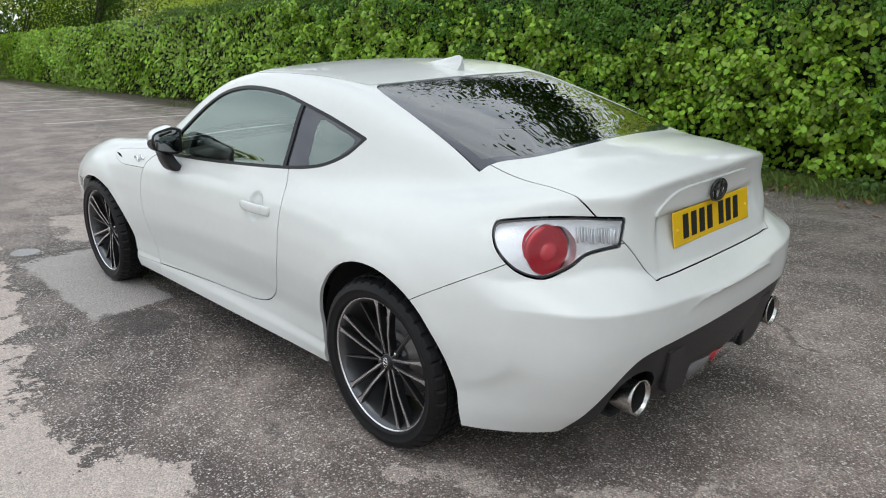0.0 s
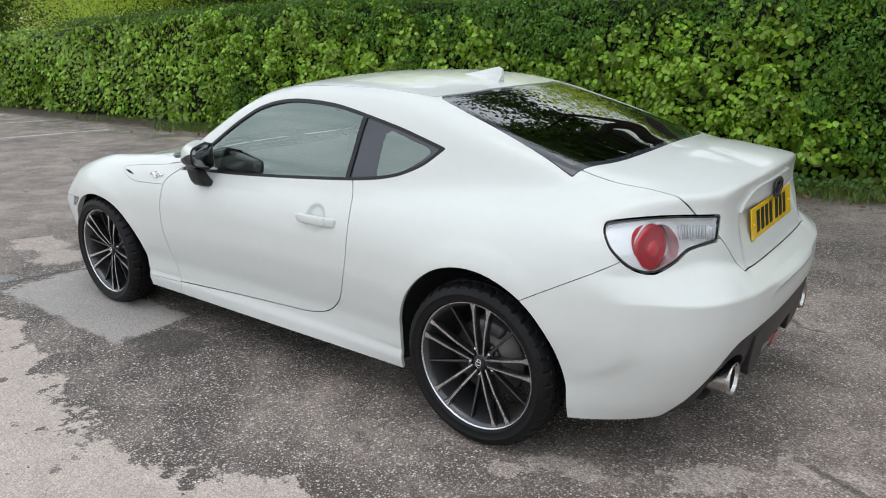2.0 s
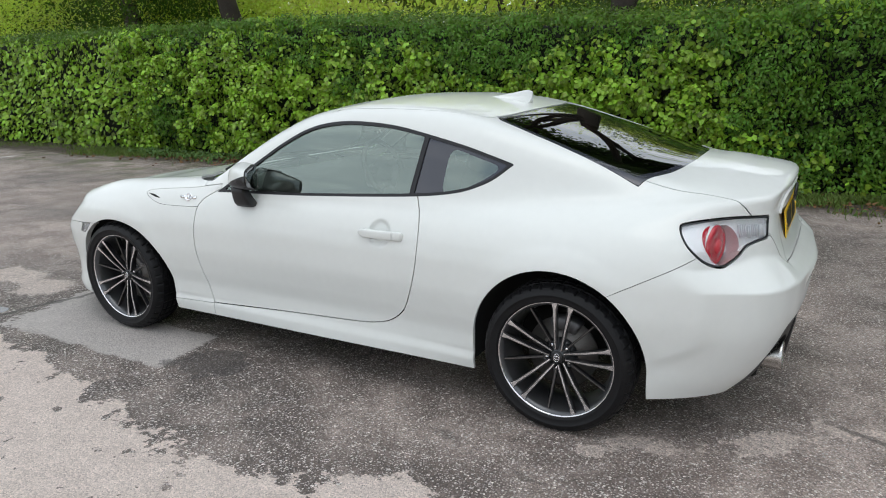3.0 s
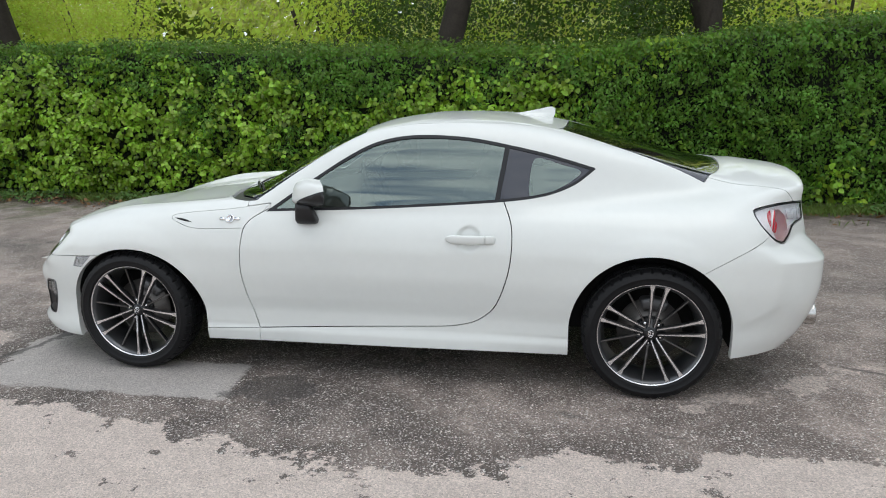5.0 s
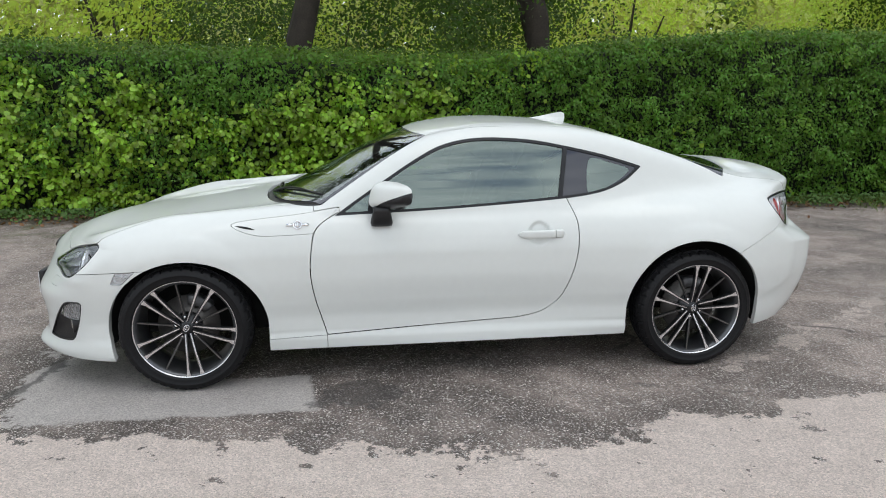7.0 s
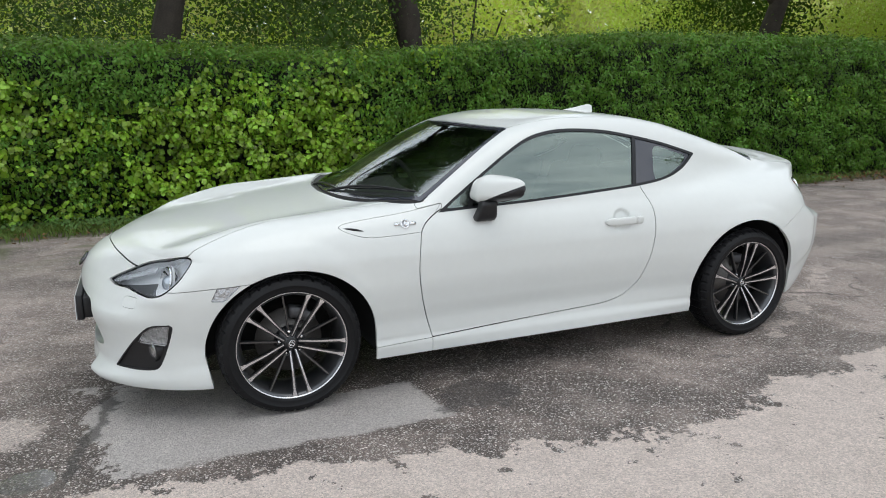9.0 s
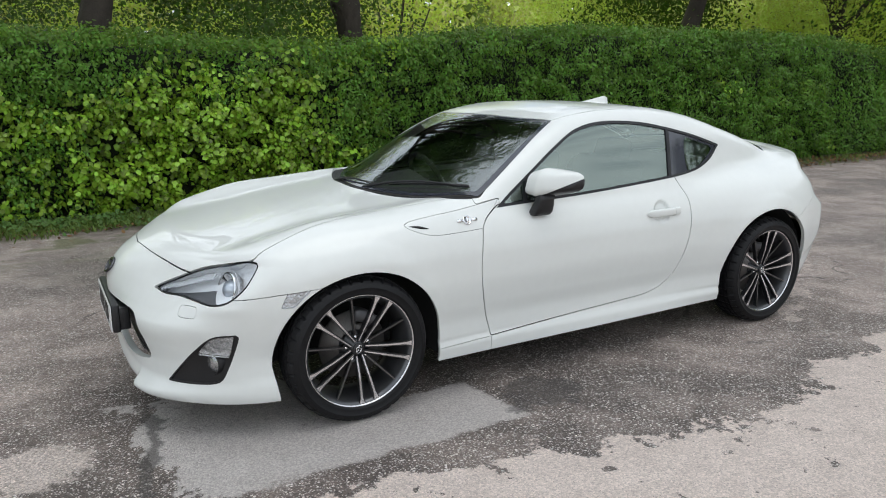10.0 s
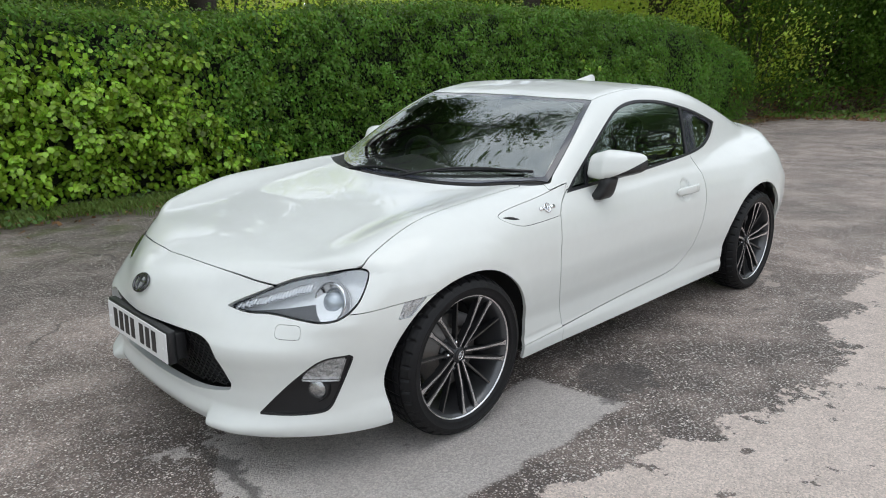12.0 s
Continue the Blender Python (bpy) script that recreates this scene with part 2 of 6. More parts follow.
# top of the lower body
top_c = curve((-2.25, 0.4404), (-2.18, 0.5207), (-2.12, 0.6013), (-2.06, 0.6529), (-1.98, 0.6943), (-1.85, 0.7363), (-1.7, 0.7527), (-1.55, 0.7731), (-1.35, 0.806), (-1.15, 0.8317), (-0.95, 0.8558), (-0.8, 0.8752), (-0.5, 0.8852), (-0.2, 0.8899), (0.4, 0.9246), (1, 0.9678), (1.4, 1.003), (1.6, 1.021), (1.75, 1.025), (1.87, 1.013), (1.97, 0.9981), (2.05, 0.9711), (2.15, 0.8977))
top_k = curve((-2.2, 0.4992), (-2.1, 0.4587), (-2, 0.3979), (-1.92, 0.2314), (-1.82, 0.1121), (-1.5, 0.0441), (-1, 0.0321), (-0.5, 0.0494), (0.3, 0.0792), (1, 0.1661), (1.5, 0.2247), (1.9, 0.2316), (2.1, 0.2386))
top_crest = curve((-2, 0.0073), (-1.7, 0.028), (-1.4, 0.0483), (-1.15, 0.0348), (-0.9, 0.0249), (-0.6, 0.0152), (-0.3, 0.0001), (0.8, 0.0001), (1.2, 0.0134), (1.6, 0.0036))
# nose and tail
nose_x = curve((0.08, -2.00), (0.13, -2.068), (0.16, -2.092), (0.20, -2.108), (0.25, -2.098), (0.30, -2.098), (0.38, -2.112), (0.46, -2.135), (0.52, -2.138), (0.58, -2.132), (0.7, -2.12))
nose_v = curve((0.14, 0.03), (0.40, 0.05), (0.46, 0.10), (0.513, 0.24), (0.56, 0.37), (0.59, 0.44), (0.62, 0.51), (0.70, 0.64))
nose_b = curve((0.14, 0.82), (0.40, 0.80), (0.46, 0.70), (0.513, 0.45), (0.56, 0.22), (0.62, 0.08), (0.70, 0.05))
tail_c = curve((0.20, 1.0), (0.36, 0.35), (0.48, 0.0), (0.64, 0.0))
tail_d = curve((0.20, 0.0), (0.36, 1.0), (0.48, 1.40), (0.64, 1.40))
tail_e = curve((0.60, 0.52), (0.70, 0.54), (0.78, 0.58), (0.82, 0.66), (0.88, 0.82), (0.92, 0.84), (0.99, 0.75))
# where the slope on top of the bumper ends, across the car
ledge = curve((0.0, 0.694), (0.36, 0.706), (0.47, 0.722), (0.55, 0.730), (0.65, 0.716), (0.75, 0.716), (0.85, 0.74))
cab_s = curve((0.6, 0.4651), (0.72, 0.6144), (0.8, 0.6873), (0.86, 0.7196), (0.9, 0.7142), (1, 0.684), (1.1, 0.6504), (1.2, 0.6064), (1.3, 0.5545))
tail_x = curve((0.1, 1.94), (0.2, 2), (0.3, 2.065), (0.42, 2.105), (0.55, 2.122), (0.66, 2.122))
boot_x = curve((0.6, 2.050), (0.7, 2.036), (0.74, 2.026), (0.8, 2.017), (0.88, 2.01), (0.93, 2.018), (0.97, 2.036), (1.02, 2.039))
# the cabin
cab_c = curve((-2.4, 0.1073), (-1.1, 0.757), (-0.7, 0.9654), (-0.42, 1.113), (-0.2, 1.204), (-0.05, 1.248), (0.06, 1.265), (0.18, 1.278), (0.343, 1.28), (0.505, 1.274), (0.65, 1.262), (0.85, 1.228), (1.1, 1.163), (1.4, 1.08), (1.65, 1.012), (1.9, 0.9366), (2.1, 0.5971))
cab_k = curve((-1, 0.258), (-0.4, 0.1873), (-0.05, 0.0995), (0.3, 0.0691), (0.8, 0.0677), (1.2, 0.0908), (1.7, 0.1395))
cab_w = curve((-1, -0.019), (-0.6, 0.0216), (-0.2, 0.0239), (0.3, 0.0152), (0.6, 0.0114), (1, -0.017), (1.3, -0.0532), (1.6, -0.112), (1.9, -0.2051))
WHEELS = (-1.28, 1.28)


# how far the sill tucks in between the wheels
sill_in = curve((0.08, -0.060), (0.14, -0.040), (0.18, -0.027), (0.21, -0.017), (0.24, -0.008), (0.265, -0.005), (0.28, -0.001), (0.34, 0.003), (0.42, 0.003), (0.55, 0.0))


def step(v, width):
    return 1 / (1 + np.exp(-np.clip(v / width, -30, 30)))


def skin(P):
    x, w, z = P[:, 0], np.abs(P[:, 1]), P[:, 2]
    side = plan_w(x) + side_off(z) + sill_in(z) * step(1.25 - np.abs(x), 0.07) * np.clip((plan_w(x) - 0.826) / 0.030, -0.3, 1.1)
    for xc in WHEELS:
        r = np.hypot(x - xc, z - 0.31)
        side = side + (0.004 * np.exp(-((r - 0.385) / 0.045) ** 2) + 0.0065 * step(0.452 - r, 0.008) * step(0.17 - np.abs(x - xc), 0.05)) * np.clip((z - 0.34) / 0.2, 0, 1)
    side = side - 0.016 * np.exp(-(((x - 0.448) / 0.052) ** 2 + ((z - 0.730) / 0.053) ** 2) ** 4)
    side = w - side
    top = z - (top_c(x) - top_k(x) * w * w + top_crest(x) * np.exp(-((w - 0.684) / 0.130) ** 2))
    fore = nose_x(z) + nose_v(z) * (np.sqrt(w * w + 0.012) - 0.1095) + nose_b(z) * w ** 4 - 0.043 / (1 + np.exp(-(w - 0.388) / 0.006)) * np.exp(-((z - 0.172) / 0.038) ** 2) * np.clip((0.80 - w) / 0.3, 0, 1) - x
    recess = 0.017 * step(0.315 + 0.30 * (0.865 - z) - w, 0.006) * step(0.864 - z, 0.005) * step(z - 0.67, 0.006)
    crease = 0.618 + 0.05 * w * w
    rise = smax(smin((ledge(w) - z) / (ledge(w) - crease), 1.0, 0.09), 0.0, 0.2)
    turn = 0.018 * np.log1p(np.exp(np.clip((w - 0.462) / 0.018, -30, 30)))
    bumper = tail_x(z) - tail_c(z) * w ** 6 - smin(tail_d(z) * w ** 8, 0.55 * turn + 0.012, 0.06)
    upper = boot_x(z - 0.05 * w * w) - recess - 0.05 * w ** 6 - tail_e(z) * turn
    aft = x - (upper + (bumper - upper) * rise - 0.12 * w ** 2)
    soft = 0.045 + 0.065 * step(w - 0.58, 0.04) * step(z - 0.68, 0.03)
    low = smax(side, 0.92 * top, 0.17)
    low = smax(low, 0.95 * fore, 0.085)
    low = smax(low, 0.97 * aft, soft)
    cab = smax(w - (cab_s(z) + cab_w(x)), 0.93 * (z - (cab_c(x) - cab_k(x) * w * w)), 0.12)
    cab = np.maximum(cab, 0.62 - z)
    return smin(low, cab, 0.075)


def skin_normal(P, e=0.002):
    G = np.stack([skin(P + np.eye(3)[i] * e) - skin(P - np.eye(3)[i] * e) for i in range(3)], 1)
    return G / np.linalg.norm(G, axis=1, keepdims=True)


def half_skin():
    """The left half of the skin, met by rays from a spine inside the car."""
    x0, x1 = -1.55, 1.55
    cols = [(x0, -a) for a in np.linspace(90, 0.75, 120)] + [(x, 0.0) for x in np.linspace(x0, x1, 262)] + [(x1, a) for a in np.linspace(0.75, 90, 120)]
    rows = np.radians(np.concatenate([np.arange(-44, 44, 0.5), np.linspace(44, 90, 60)]))
    ox = np.array([c[0] for c in cols])
    phi = np.radians([c[1] for c in cols])
    O = np.stack([ox, 0 * ox, 0.42 + 0.02 * ox], 1)[:, None, :].repeat(len(rows), 1).reshape(-1, 3)
    D = np.stack([np.cos(rows)[None] * np.sin(phi)[:, None], -np.cos(rows)[None] * np.cos(phi)[:, None], np.sin(rows)[None] * np.ones_like(phi)[:, None]], 2).reshape(-1, 3)
    lo, hi = np.zeros(len(O)), np.full(len(O), 1.3)
    for _ in range(24):
        mid = (lo + hi) / 2
        inside = skin(O + D * mid[:, None]) < 0
        lo, hi = np.where(inside, mid, lo), np.where(inside, hi, mid)
    V = O + D * ((lo + hi) / 2)[:, None]
    N = skin_normal(V)
    nc, nr = len(cols), len(rows)
    i = (np.arange(nc - 1)[:, None] * nr + np.arange(nr - 1)[None]).ravel()
    T = np.concatenate([np.stack([i, i + nr, i + nr + 1], 1), np.stack([i, i + nr + 1, i + 1], 1)])
    seam = np.abs(V[:, 1]) < 1e-5
    V[seam, 1] = 0.0
    return V, N, T


def clip(mesh, f):
    """What of the mesh lies where f, given at its vertices, is negative; triangles on the border are cut."""
    V, N, T = mesh
    neg = f < 0
    c = neg[T].sum(1)
    keep = [T[c == 3]]
    V2, N2, nv, made, out = [], [], len(V), {}, []

    def mid(a, b):
        key = (a, b) if a < b else (b, a)
        if key not in made:
            t = f[a] / (f[a] - f[b])
            V2.append(V[a] + t * (V[b] - V[a]))
            n = N[a] + t * (N[b] - N[a])
            N2.append(n / np.linalg.norm(n))
            made[key] = nv + len(V2) - 1
        return made[key]
    for a, b, d in T[(c == 1) | (c == 2)].tolist():
        while not (neg[a] and not neg[d]):
            a, b, d = b, d, a
        if neg[b]:
            p, q = mid(b, d), mid(a, d)
            out += [(a, b, p), (a, p, q)]
        else:
            p, q = mid(a, b), mid(a, d)
            out.append((a, p, q))
    if out:
        keep.append(np.array(out))
    T = np.concatenate(keep)
    V = np.concatenate([V, np.array(V2).reshape(-1, 3)])
    N = np.concatenate([N, np.array(N2).reshape(-1, 3)])
    used, inv = np.unique(T.ravel(), return_inverse=True)
    return V[used], N[used], inv.reshape(-1, 3)


def outline(pts, steps=6, closed=True, sharp=()):
    """A closed smooth line through points; those numbered in sharp stay corners."""
    P = np.array(pts, float)
    n, out = len(P), []
    for i in range(n):
        p0, p1, p2, p3 = P[(i - 1) % n], P[i], P[(i + 1) % n], P[(i + 2) % n]
        m1 = (p2 - p0) * 0.5 if i not in sharp else (p2 - p1)
        m2 = (p3 - p1) * 0.5 if (i + 1) % n not in sharp else (p2 - p1)
        L = np.linalg.norm(p2 - p1)
        m1 = m1 * min(1, 1.0 * L / (np.linalg.norm(m1) + 1e-9))
        m2 = m2 * min(1, 1.0 * L / (np.linalg.norm(m2) + 1e-9))
        for s in range(steps):
            t = s / steps
            out.append((1 + 2 * t) * (1 - t) ** 2 * p1 + t * (1 - t) ** 2 * m1 + t * t * (3 - 2 * t) * p2 + t * t * (t - 1) * m2)
    return np.array(out)


def inside_of(poly, A, B):
    """Signed distance of points (A, B) from a closed outline, negative inside."""
    best, cross = np.full(len(A), 1e9), np.zeros(len(A), bool)
    for (ax, ay), (bx, by) in zip(poly, np.roll(poly, -1, 0)):
        ex, ey = bx - ax, by - ay
        L = ex * ex + ey * ey
        if L < 1e-14:
            continue
        t = np.clip(((A - ax) * ex + (B - ay) * ey) / L, 0, 1)
        best = np.minimum(best, (A - ax - t * ex) ** 2 + (B - ay - t * ey) ** 2)
        hit = ((ay > B) != (by > B)) & (A < ex * (B - ay) / (ey if abs(ey) > 1e-12 else 1e-12) + ax)
        cross ^= hit
    d = np.sqrt(best)
    return np.where(cross, -d, d)


# outlines, in side view (x, z), from above (x, w), from the end (w, z), or round a corner (x +- w, z)
DLO = outline([(-0.566, 0.832), (-0.035, 0.851), (0.56, 0.889), (0.787, 0.918), (0.924, 0.968), (1.025, 1.043), (0.9, 1.081), (0.785, 1.113), (0.603, 1.153), (0.428, 1.183), (0.232, 1.195), (0.091, 1.187), (-0.042, 1.155), (-0.176, 1.087), (-0.312, 1.001), (-0.44, 0.918)], sharp=(0, 5))
DOOR = outline([(-0.553, 0.846), (-0.614, 0.812), (-0.648, 0.785), (-0.670, 0.745), (-0.688, 0.584), (-0.670, 0.439), (-0.617, 0.247), (0.30, 0.291), (0.40, 0.303), (0.49, 0.332), (0.573, 0.409), (0.637, 0.590), (0.647, 0.774), (0.60, 0.904), (0.60, 1.0), (-0.535, 0.846)], sharp=(0, 6, 13, 14, 15))
BONNET = outline([(-1.995, -0.1), (-1.995, 0), (-1.972, 0.2), (-1.93, 0.38), (-1.878, 0.52), (-1.80, 0.655), (-1.672, 0.745), (-1.5, 0.716), (-1.4, 0.703), (-1.1, 0.676), (-0.80, 0.682), (-0.770, 0.668), (-0.85, 0.53), (-0.925, 0.3), (-0.955, 0), (-0.955, -0.1)], sharp=(0, 5, 6, 10, 15))
COWL = outline([(-0.955, -0.1), (-0.955, 0), (-0.925, 0.3), (-0.85, 0.53), (-0.77, 0.668), (-0.70, 0.706), (-0.63, 0.724), (-0.58, 0.700), (-0.6, 0.3), (-0.6, -0.1)], sharp=(0, 6, 7, 9))
SCREEN = outline([(-0.93, -0.1), (-0.93, 0), (-0.9, 0.25), (-0.81, 0.490), (-0.638, 0.716), (-0.464, 0.674), (-0.314, 0.630), (-0.1, 0.556), (-0.155, 0.312), (-0.175, 0), (-0.175, -0.1)], sharp=(0, 4, 7, 10))
ROOF = outline([(-0.172, -0.1), (-0.172, 0), (-0.152, 0.312), (-0.1, 0.556), (0.12, 0.563), (0.45, 0.555), (0.72, 0.528), (0.845, 0.492), (0.875, 0.312), (0.885, 0), (0.885, -0.1)], sharp=(0, 3, 7, 10))
BACKLIGHT = outline([(0.888, -0.1), (0.888, 0), (0.878, 0.292), (0.852, 0.430), (0.9, 0.492), (1.2, 0.548), (1.515, 0.590), (1.6, 0.412), (1.64, 0.2), (1.65, 0), (1.65, -0.1)], sharp=(0, 6, 10))
BOOT = outline([(-0.1, 0.684), (0.393, 0.684), (0.470, 0.80), (0.525, 0.875), (0.556, 0.93), (0.565, 1.2), (-0.1, 1.2)], sharp=(0, 1, 4, 5, 6))
HEADLAMP = outline([(-1.582, 0.580), (-1.482, 0.570), (-1.345, 0.573), (-1.202, 0.564), (-1.102, 0.560), (-1.012, 0.576), (-0.937, 0.622), (-0.902, 0.68), (-0.903, 0.708), (-0.952, 0.715), (-1.072, 0.7), (-1.262, 0.672), (-1.422, 0.628), (-1.512, 0.602)], sharp=(0,))
TAIL = outline([(0.990, 0.874), (0.966, 0.842), (0.984, 0.795), (1.062, 0.742), (1.170, 0.720), (1.282, 0.745), (1.352, 0.777), (1.491, 0.796), (1.512, 0.868), (1.505, 0.878), (1.232, 0.886)], sharp=(7,))
FOG = outline([(-1.426, 0.234), (-1.221, 0.235), (-1.101, 0.245), (-1.061, 0.275), (-0.966, 0.435), (-0.981, 0.45), (-1.111, 0.437), (-1.236, 0.37), (-1.331, 0.305)], sharp=(0, 5))
GRILLE = outline([(-0.2, 0.487), (0.34, 0.487), (0.42, 0.465), (0.455, 0.40), (0.482, 0.328), (0.470, 0.302), (0.30, 0.272), (0.0, 0.262), (-0.2, 0.262)], sharp=(0, 4, 8))
DIFFUSER = outline([(-0.2, 0.502), (0.0, 0.502), (0.41, 0.493), (0.506, 0.474), (0.566, 0.418), (0.605, 0.335), (0.650, 0.2), (0.66, 0.0), (-0.2, 0.0)], sharp=(0, 6, 7, 8))
GARNISH = outline([(-1.052, 0.802), (-1.0, 0.774), (-0.92, 0.753), (-0.80, 0.752), (-0.655, 0.757), (-0.545, 0.872), (-0.72, 0.845), (-0.90, 0.829), (-1.02, 0.816)], sharp=(4, 5))
# the shut line between bumper and wing, seen from the side
FRONT_CUT = curve((-2.3, 0.62), (-1.85, 0.585), (-1.68, 0.592), (-1.5, 0.603), (-1.4, 0.61))
REAR_CUT = curve((1.45, 0.592), (1.51, 0.626), (1.75, 0.750), (1.85, 0.798), (2.2, 0.81))
SILL_LOW = curve((-2.2, 0.172), (-2.0, 0.157), (-1.65, 0.157), (-0.95, 0.160), (-0.9, 0.177), (0.0, 0.180), (0.93, 0.188), (1.6, 0.205), (1.8, 0.213), (2.2, 0.25))
INDICATOR = outline([(-1.216, 0.358), (-1.161, 0.405), (-1.101, 0.428), (-0.993, 0.438), (-1.033, 0.35)], sharp=(0, 3, 4))
REPEATER = outline([(-1.607, 0.543), (-1.556, 0.541), (-1.490, 0.602), (-1.578, 0.601)], steps=4, sharp=(0, 1, 2, 3))
WASHER = outline([(-1.322, 0.508), (-1.216, 0.506), (-1.206, 0.515), (-1.206, 0.540), (-1.216, 0.547), (-1.312, 0.546), (-1.326, 0.536)], sharp=())


def split(mesh, f, gap=0.0022):
    """The two sides of a shut line of that half width."""
    return clip(mesh, f + gap), clip(mesh, gap - f)


def mirrored(mesh):
    V, N, T = mesh
    return V * [1, -1, 1], N * [1, -1, 1], T[:, ::-1]


def welded(mesh):
    """Both halves of a panel that spans the centre line, as one."""
    V, N, T = mesh
    n = len(V)
    seam = np.abs(V[:, 1]) < 1e-6
    idx = np.arange(n)
    other = np.where(seam, idx, n + idx)
    N = N.copy()
    N[seam, 1] = 0
    V2, N2, T2 = np.concatenate([V, V * [1, -1, 1]]), np.concatenate([N, N * [1, -1, 1]]), np.concatenate([T, other[T][:, ::-1]])
    used, inv = np.unique(T2.ravel(), return_inverse=True)
    return V2[used], N2[used], inv.reshape(-1, 3)


def lipped(mesh, depth):
    """The panel with its border turned inwards, so that it has an edge of some depth."""
    V, N, T = mesh
    E = np.concatenate([T[:, [0, 1]], T[:, [1, 2]], T[:, [2, 0]]])
    key = np.sort(E, 1)
    _, first, count = np.unique(key[:, 0].astype(np.int64) * len(V) + key[:, 1], return_index=True, return_counts=True)
    B = E[first[count == 1]]
    a, b = V[B[:, 0]], V[B[:, 1]]
    na, nb = N[B[:, 0]], N[B[:, 1]]
    d = b - a
    side = np.cross(d, na)
    side /= np.linalg.norm(side, axis=1, keepdims=True) + 1e-12
    n0, k = len(V), len(B)
    V2 = np.concatenate([V, a, b, b - nb * depth, a - na * depth])
    N2 = np.concatenate([N, side, side, side, side])
    i = np.arange(k)
    T2 = np.concatenate([T, np.stack([n0 + i, n0 + 3 * k + i, n0 + 2 * k + i], 1), np.stack([n0 + i, n0 + 2 * k + i, n0 + k + i], 1)])
    return V2, N2, T2


def panel(name, mesh, material, parent, centre=False, lip=0.014, label="", out=0.0):
    V, N, T = mesh
    mesh = (V + N * out, N, T)
    made = []
    for m in ([welded(mesh)] if centre else [mesh, mirrored(mesh)]):
        V, N, T = lipped(m, lip) if lip else m
        ob = arr_mesh(name, V, T, material, parent, normals=N)
        if label:
            tagged(ob, label)
        made.append(ob)
    return made


car = tagged(new("car"), "white two-door sports coupe with dark alloy wheels, parked on the asphalt", "car")
# it leans a little down the camber of the car park
car.matrix_basis = pose(0, -0.60, 0.70) @ pose(0, 0, 0, 1.4) @ pose(0, 0.60, -0.70)


def arch(V, xc, cz, rx, rz):
    dx, z = np.abs(V[:, 0] - xc), V[:, 2]
    up = (np.hypot(dx / rx, (z - cz) / rz) - 1) * min(rx, rz)
    lean = np.where(V[:, 0] < -1.4, 0.17, 0.0) * np.clip(cz - z, 0, 1)
    return np.where(z > cz, up, dx - rx + lean)


def xwz(m):
    return m[0][:, 0], np.abs(m[0][:, 1]), m[0][:, 2]


body = half_skin()
body = clip(body, np.where(np.abs(body[0][:, 1]) > 0.3, -arch(body[0], -1.270, 0.30, 0.374, 0.347), -1.0))
body = clip(body, np.where(np.abs(body[0][:, 1]) > 0.3, -arch(body[0], 1.277, 0.31, 0.362, 0.374), -1.0))
body = clip(body, SILL_LOW(body[0][:, 0]) - body[0][:, 2])
x, w, z = xwz(body)
glasshouse, body = split(body, np.maximum(inside_of(DLO, x, z), 0.45 - w), 0.0)
x, w, z = xwz(body)
screen, body = split(body, np.maximum(inside_of(SCREEN, x, w), 0.75 - z), 0.0015)
x, w, z = xwz(body)
cowl, body = split(body, np.maximum(inside_of(COWL, x, w), 0.75 - z), 0.0015)
x, w, z = xwz(body)
headlamp, body = split(body, np.maximum(inside_of(HEADLAMP, x + w, z), x + 1.5), 0.003)
x, w, z = xwz(body)
bonnet, body = split(body, np.maximum(inside_of(BONNET, x, w), 0.56 - z), 0.0021)
x, w, z = xwz(body)
roof, body = split(body, np.maximum(inside_of(ROOF, x, w), 1.0 - z), 0.0019)
x, w, z = xwz(body)
backlight, body = split(body, np.maximum(inside_of(BACKLIGHT, x, w), 0.9 - z), 0.002)
x, w, z = xwz(body)
tail_lamp, body = split(body, np.maximum(inside_of(TAIL, x - w, z), 1.6 - x), 0.003)
x, w, z = xwz(body)
boot, body = split(body, np.maximum(inside_of(BOOT, w, z), 1.515 - x), 0.0020)
x, w, z = xwz(body)
fog, body = split(body, np.maximum(inside_of(FOG, x + w, z), x + 1.5), 0.0)
x, w, z = xwz(body)
grille, body = split(body, np.maximum(inside_of(GRILLE, w, z), x + 1.85), 0.0)
x, w, z = xwz(body)
nose, body = split(body, np.minimum(np.maximum(z - FRONT_CUT(x), x + 1.4), x + 1.80), 0.0014)
x, w, z = xwz(body)
tail, body = split(body, np.maximum(z - REAR_CUT(x), 1.40 - x), 0.0014)
x, w, z = xwz(tail)
diffuser, tail = split(tail, np.maximum(inside_of(DIFFUSER, w, z), 1.75 - x), 0.002)
x, w, z = xwz(body)
door, body = split(body, np.maximum(inside_of(DOOR, x, z), 0.4 - w), 0.0024)
x, w, z = xwz(body)
wing, body = split(body, np.minimum(x + 0.668, np.maximum(z - 0.848 - 0.155 * (x + 0.709), x + np.where(z < 0.5, 0.617, 0.543))), 0.0015)
x, w, z = xwz(wing)
garnish, wing = split(wing, np.maximum(inside_of(GARNISH, x, z), 0.5 - w), 0.0010)
x, w, z = xwz(wing)
sill_end, wing = split(wing, np.maximum(z - 0.236 - 0.03 * (x + 0.9), -1.1 - x), 0.0012)

x, w, z = xwz(nose)
repeater, nose = split(nose, np.maximum(inside_of(REPEATER, x, z), 0.6 - w), 0.001)
x, w, z = xwz(nose)
washer, nose = split(nose, np.maximum(inside_of(WASHER, x + w, z), x + 1.6), 0.0008)

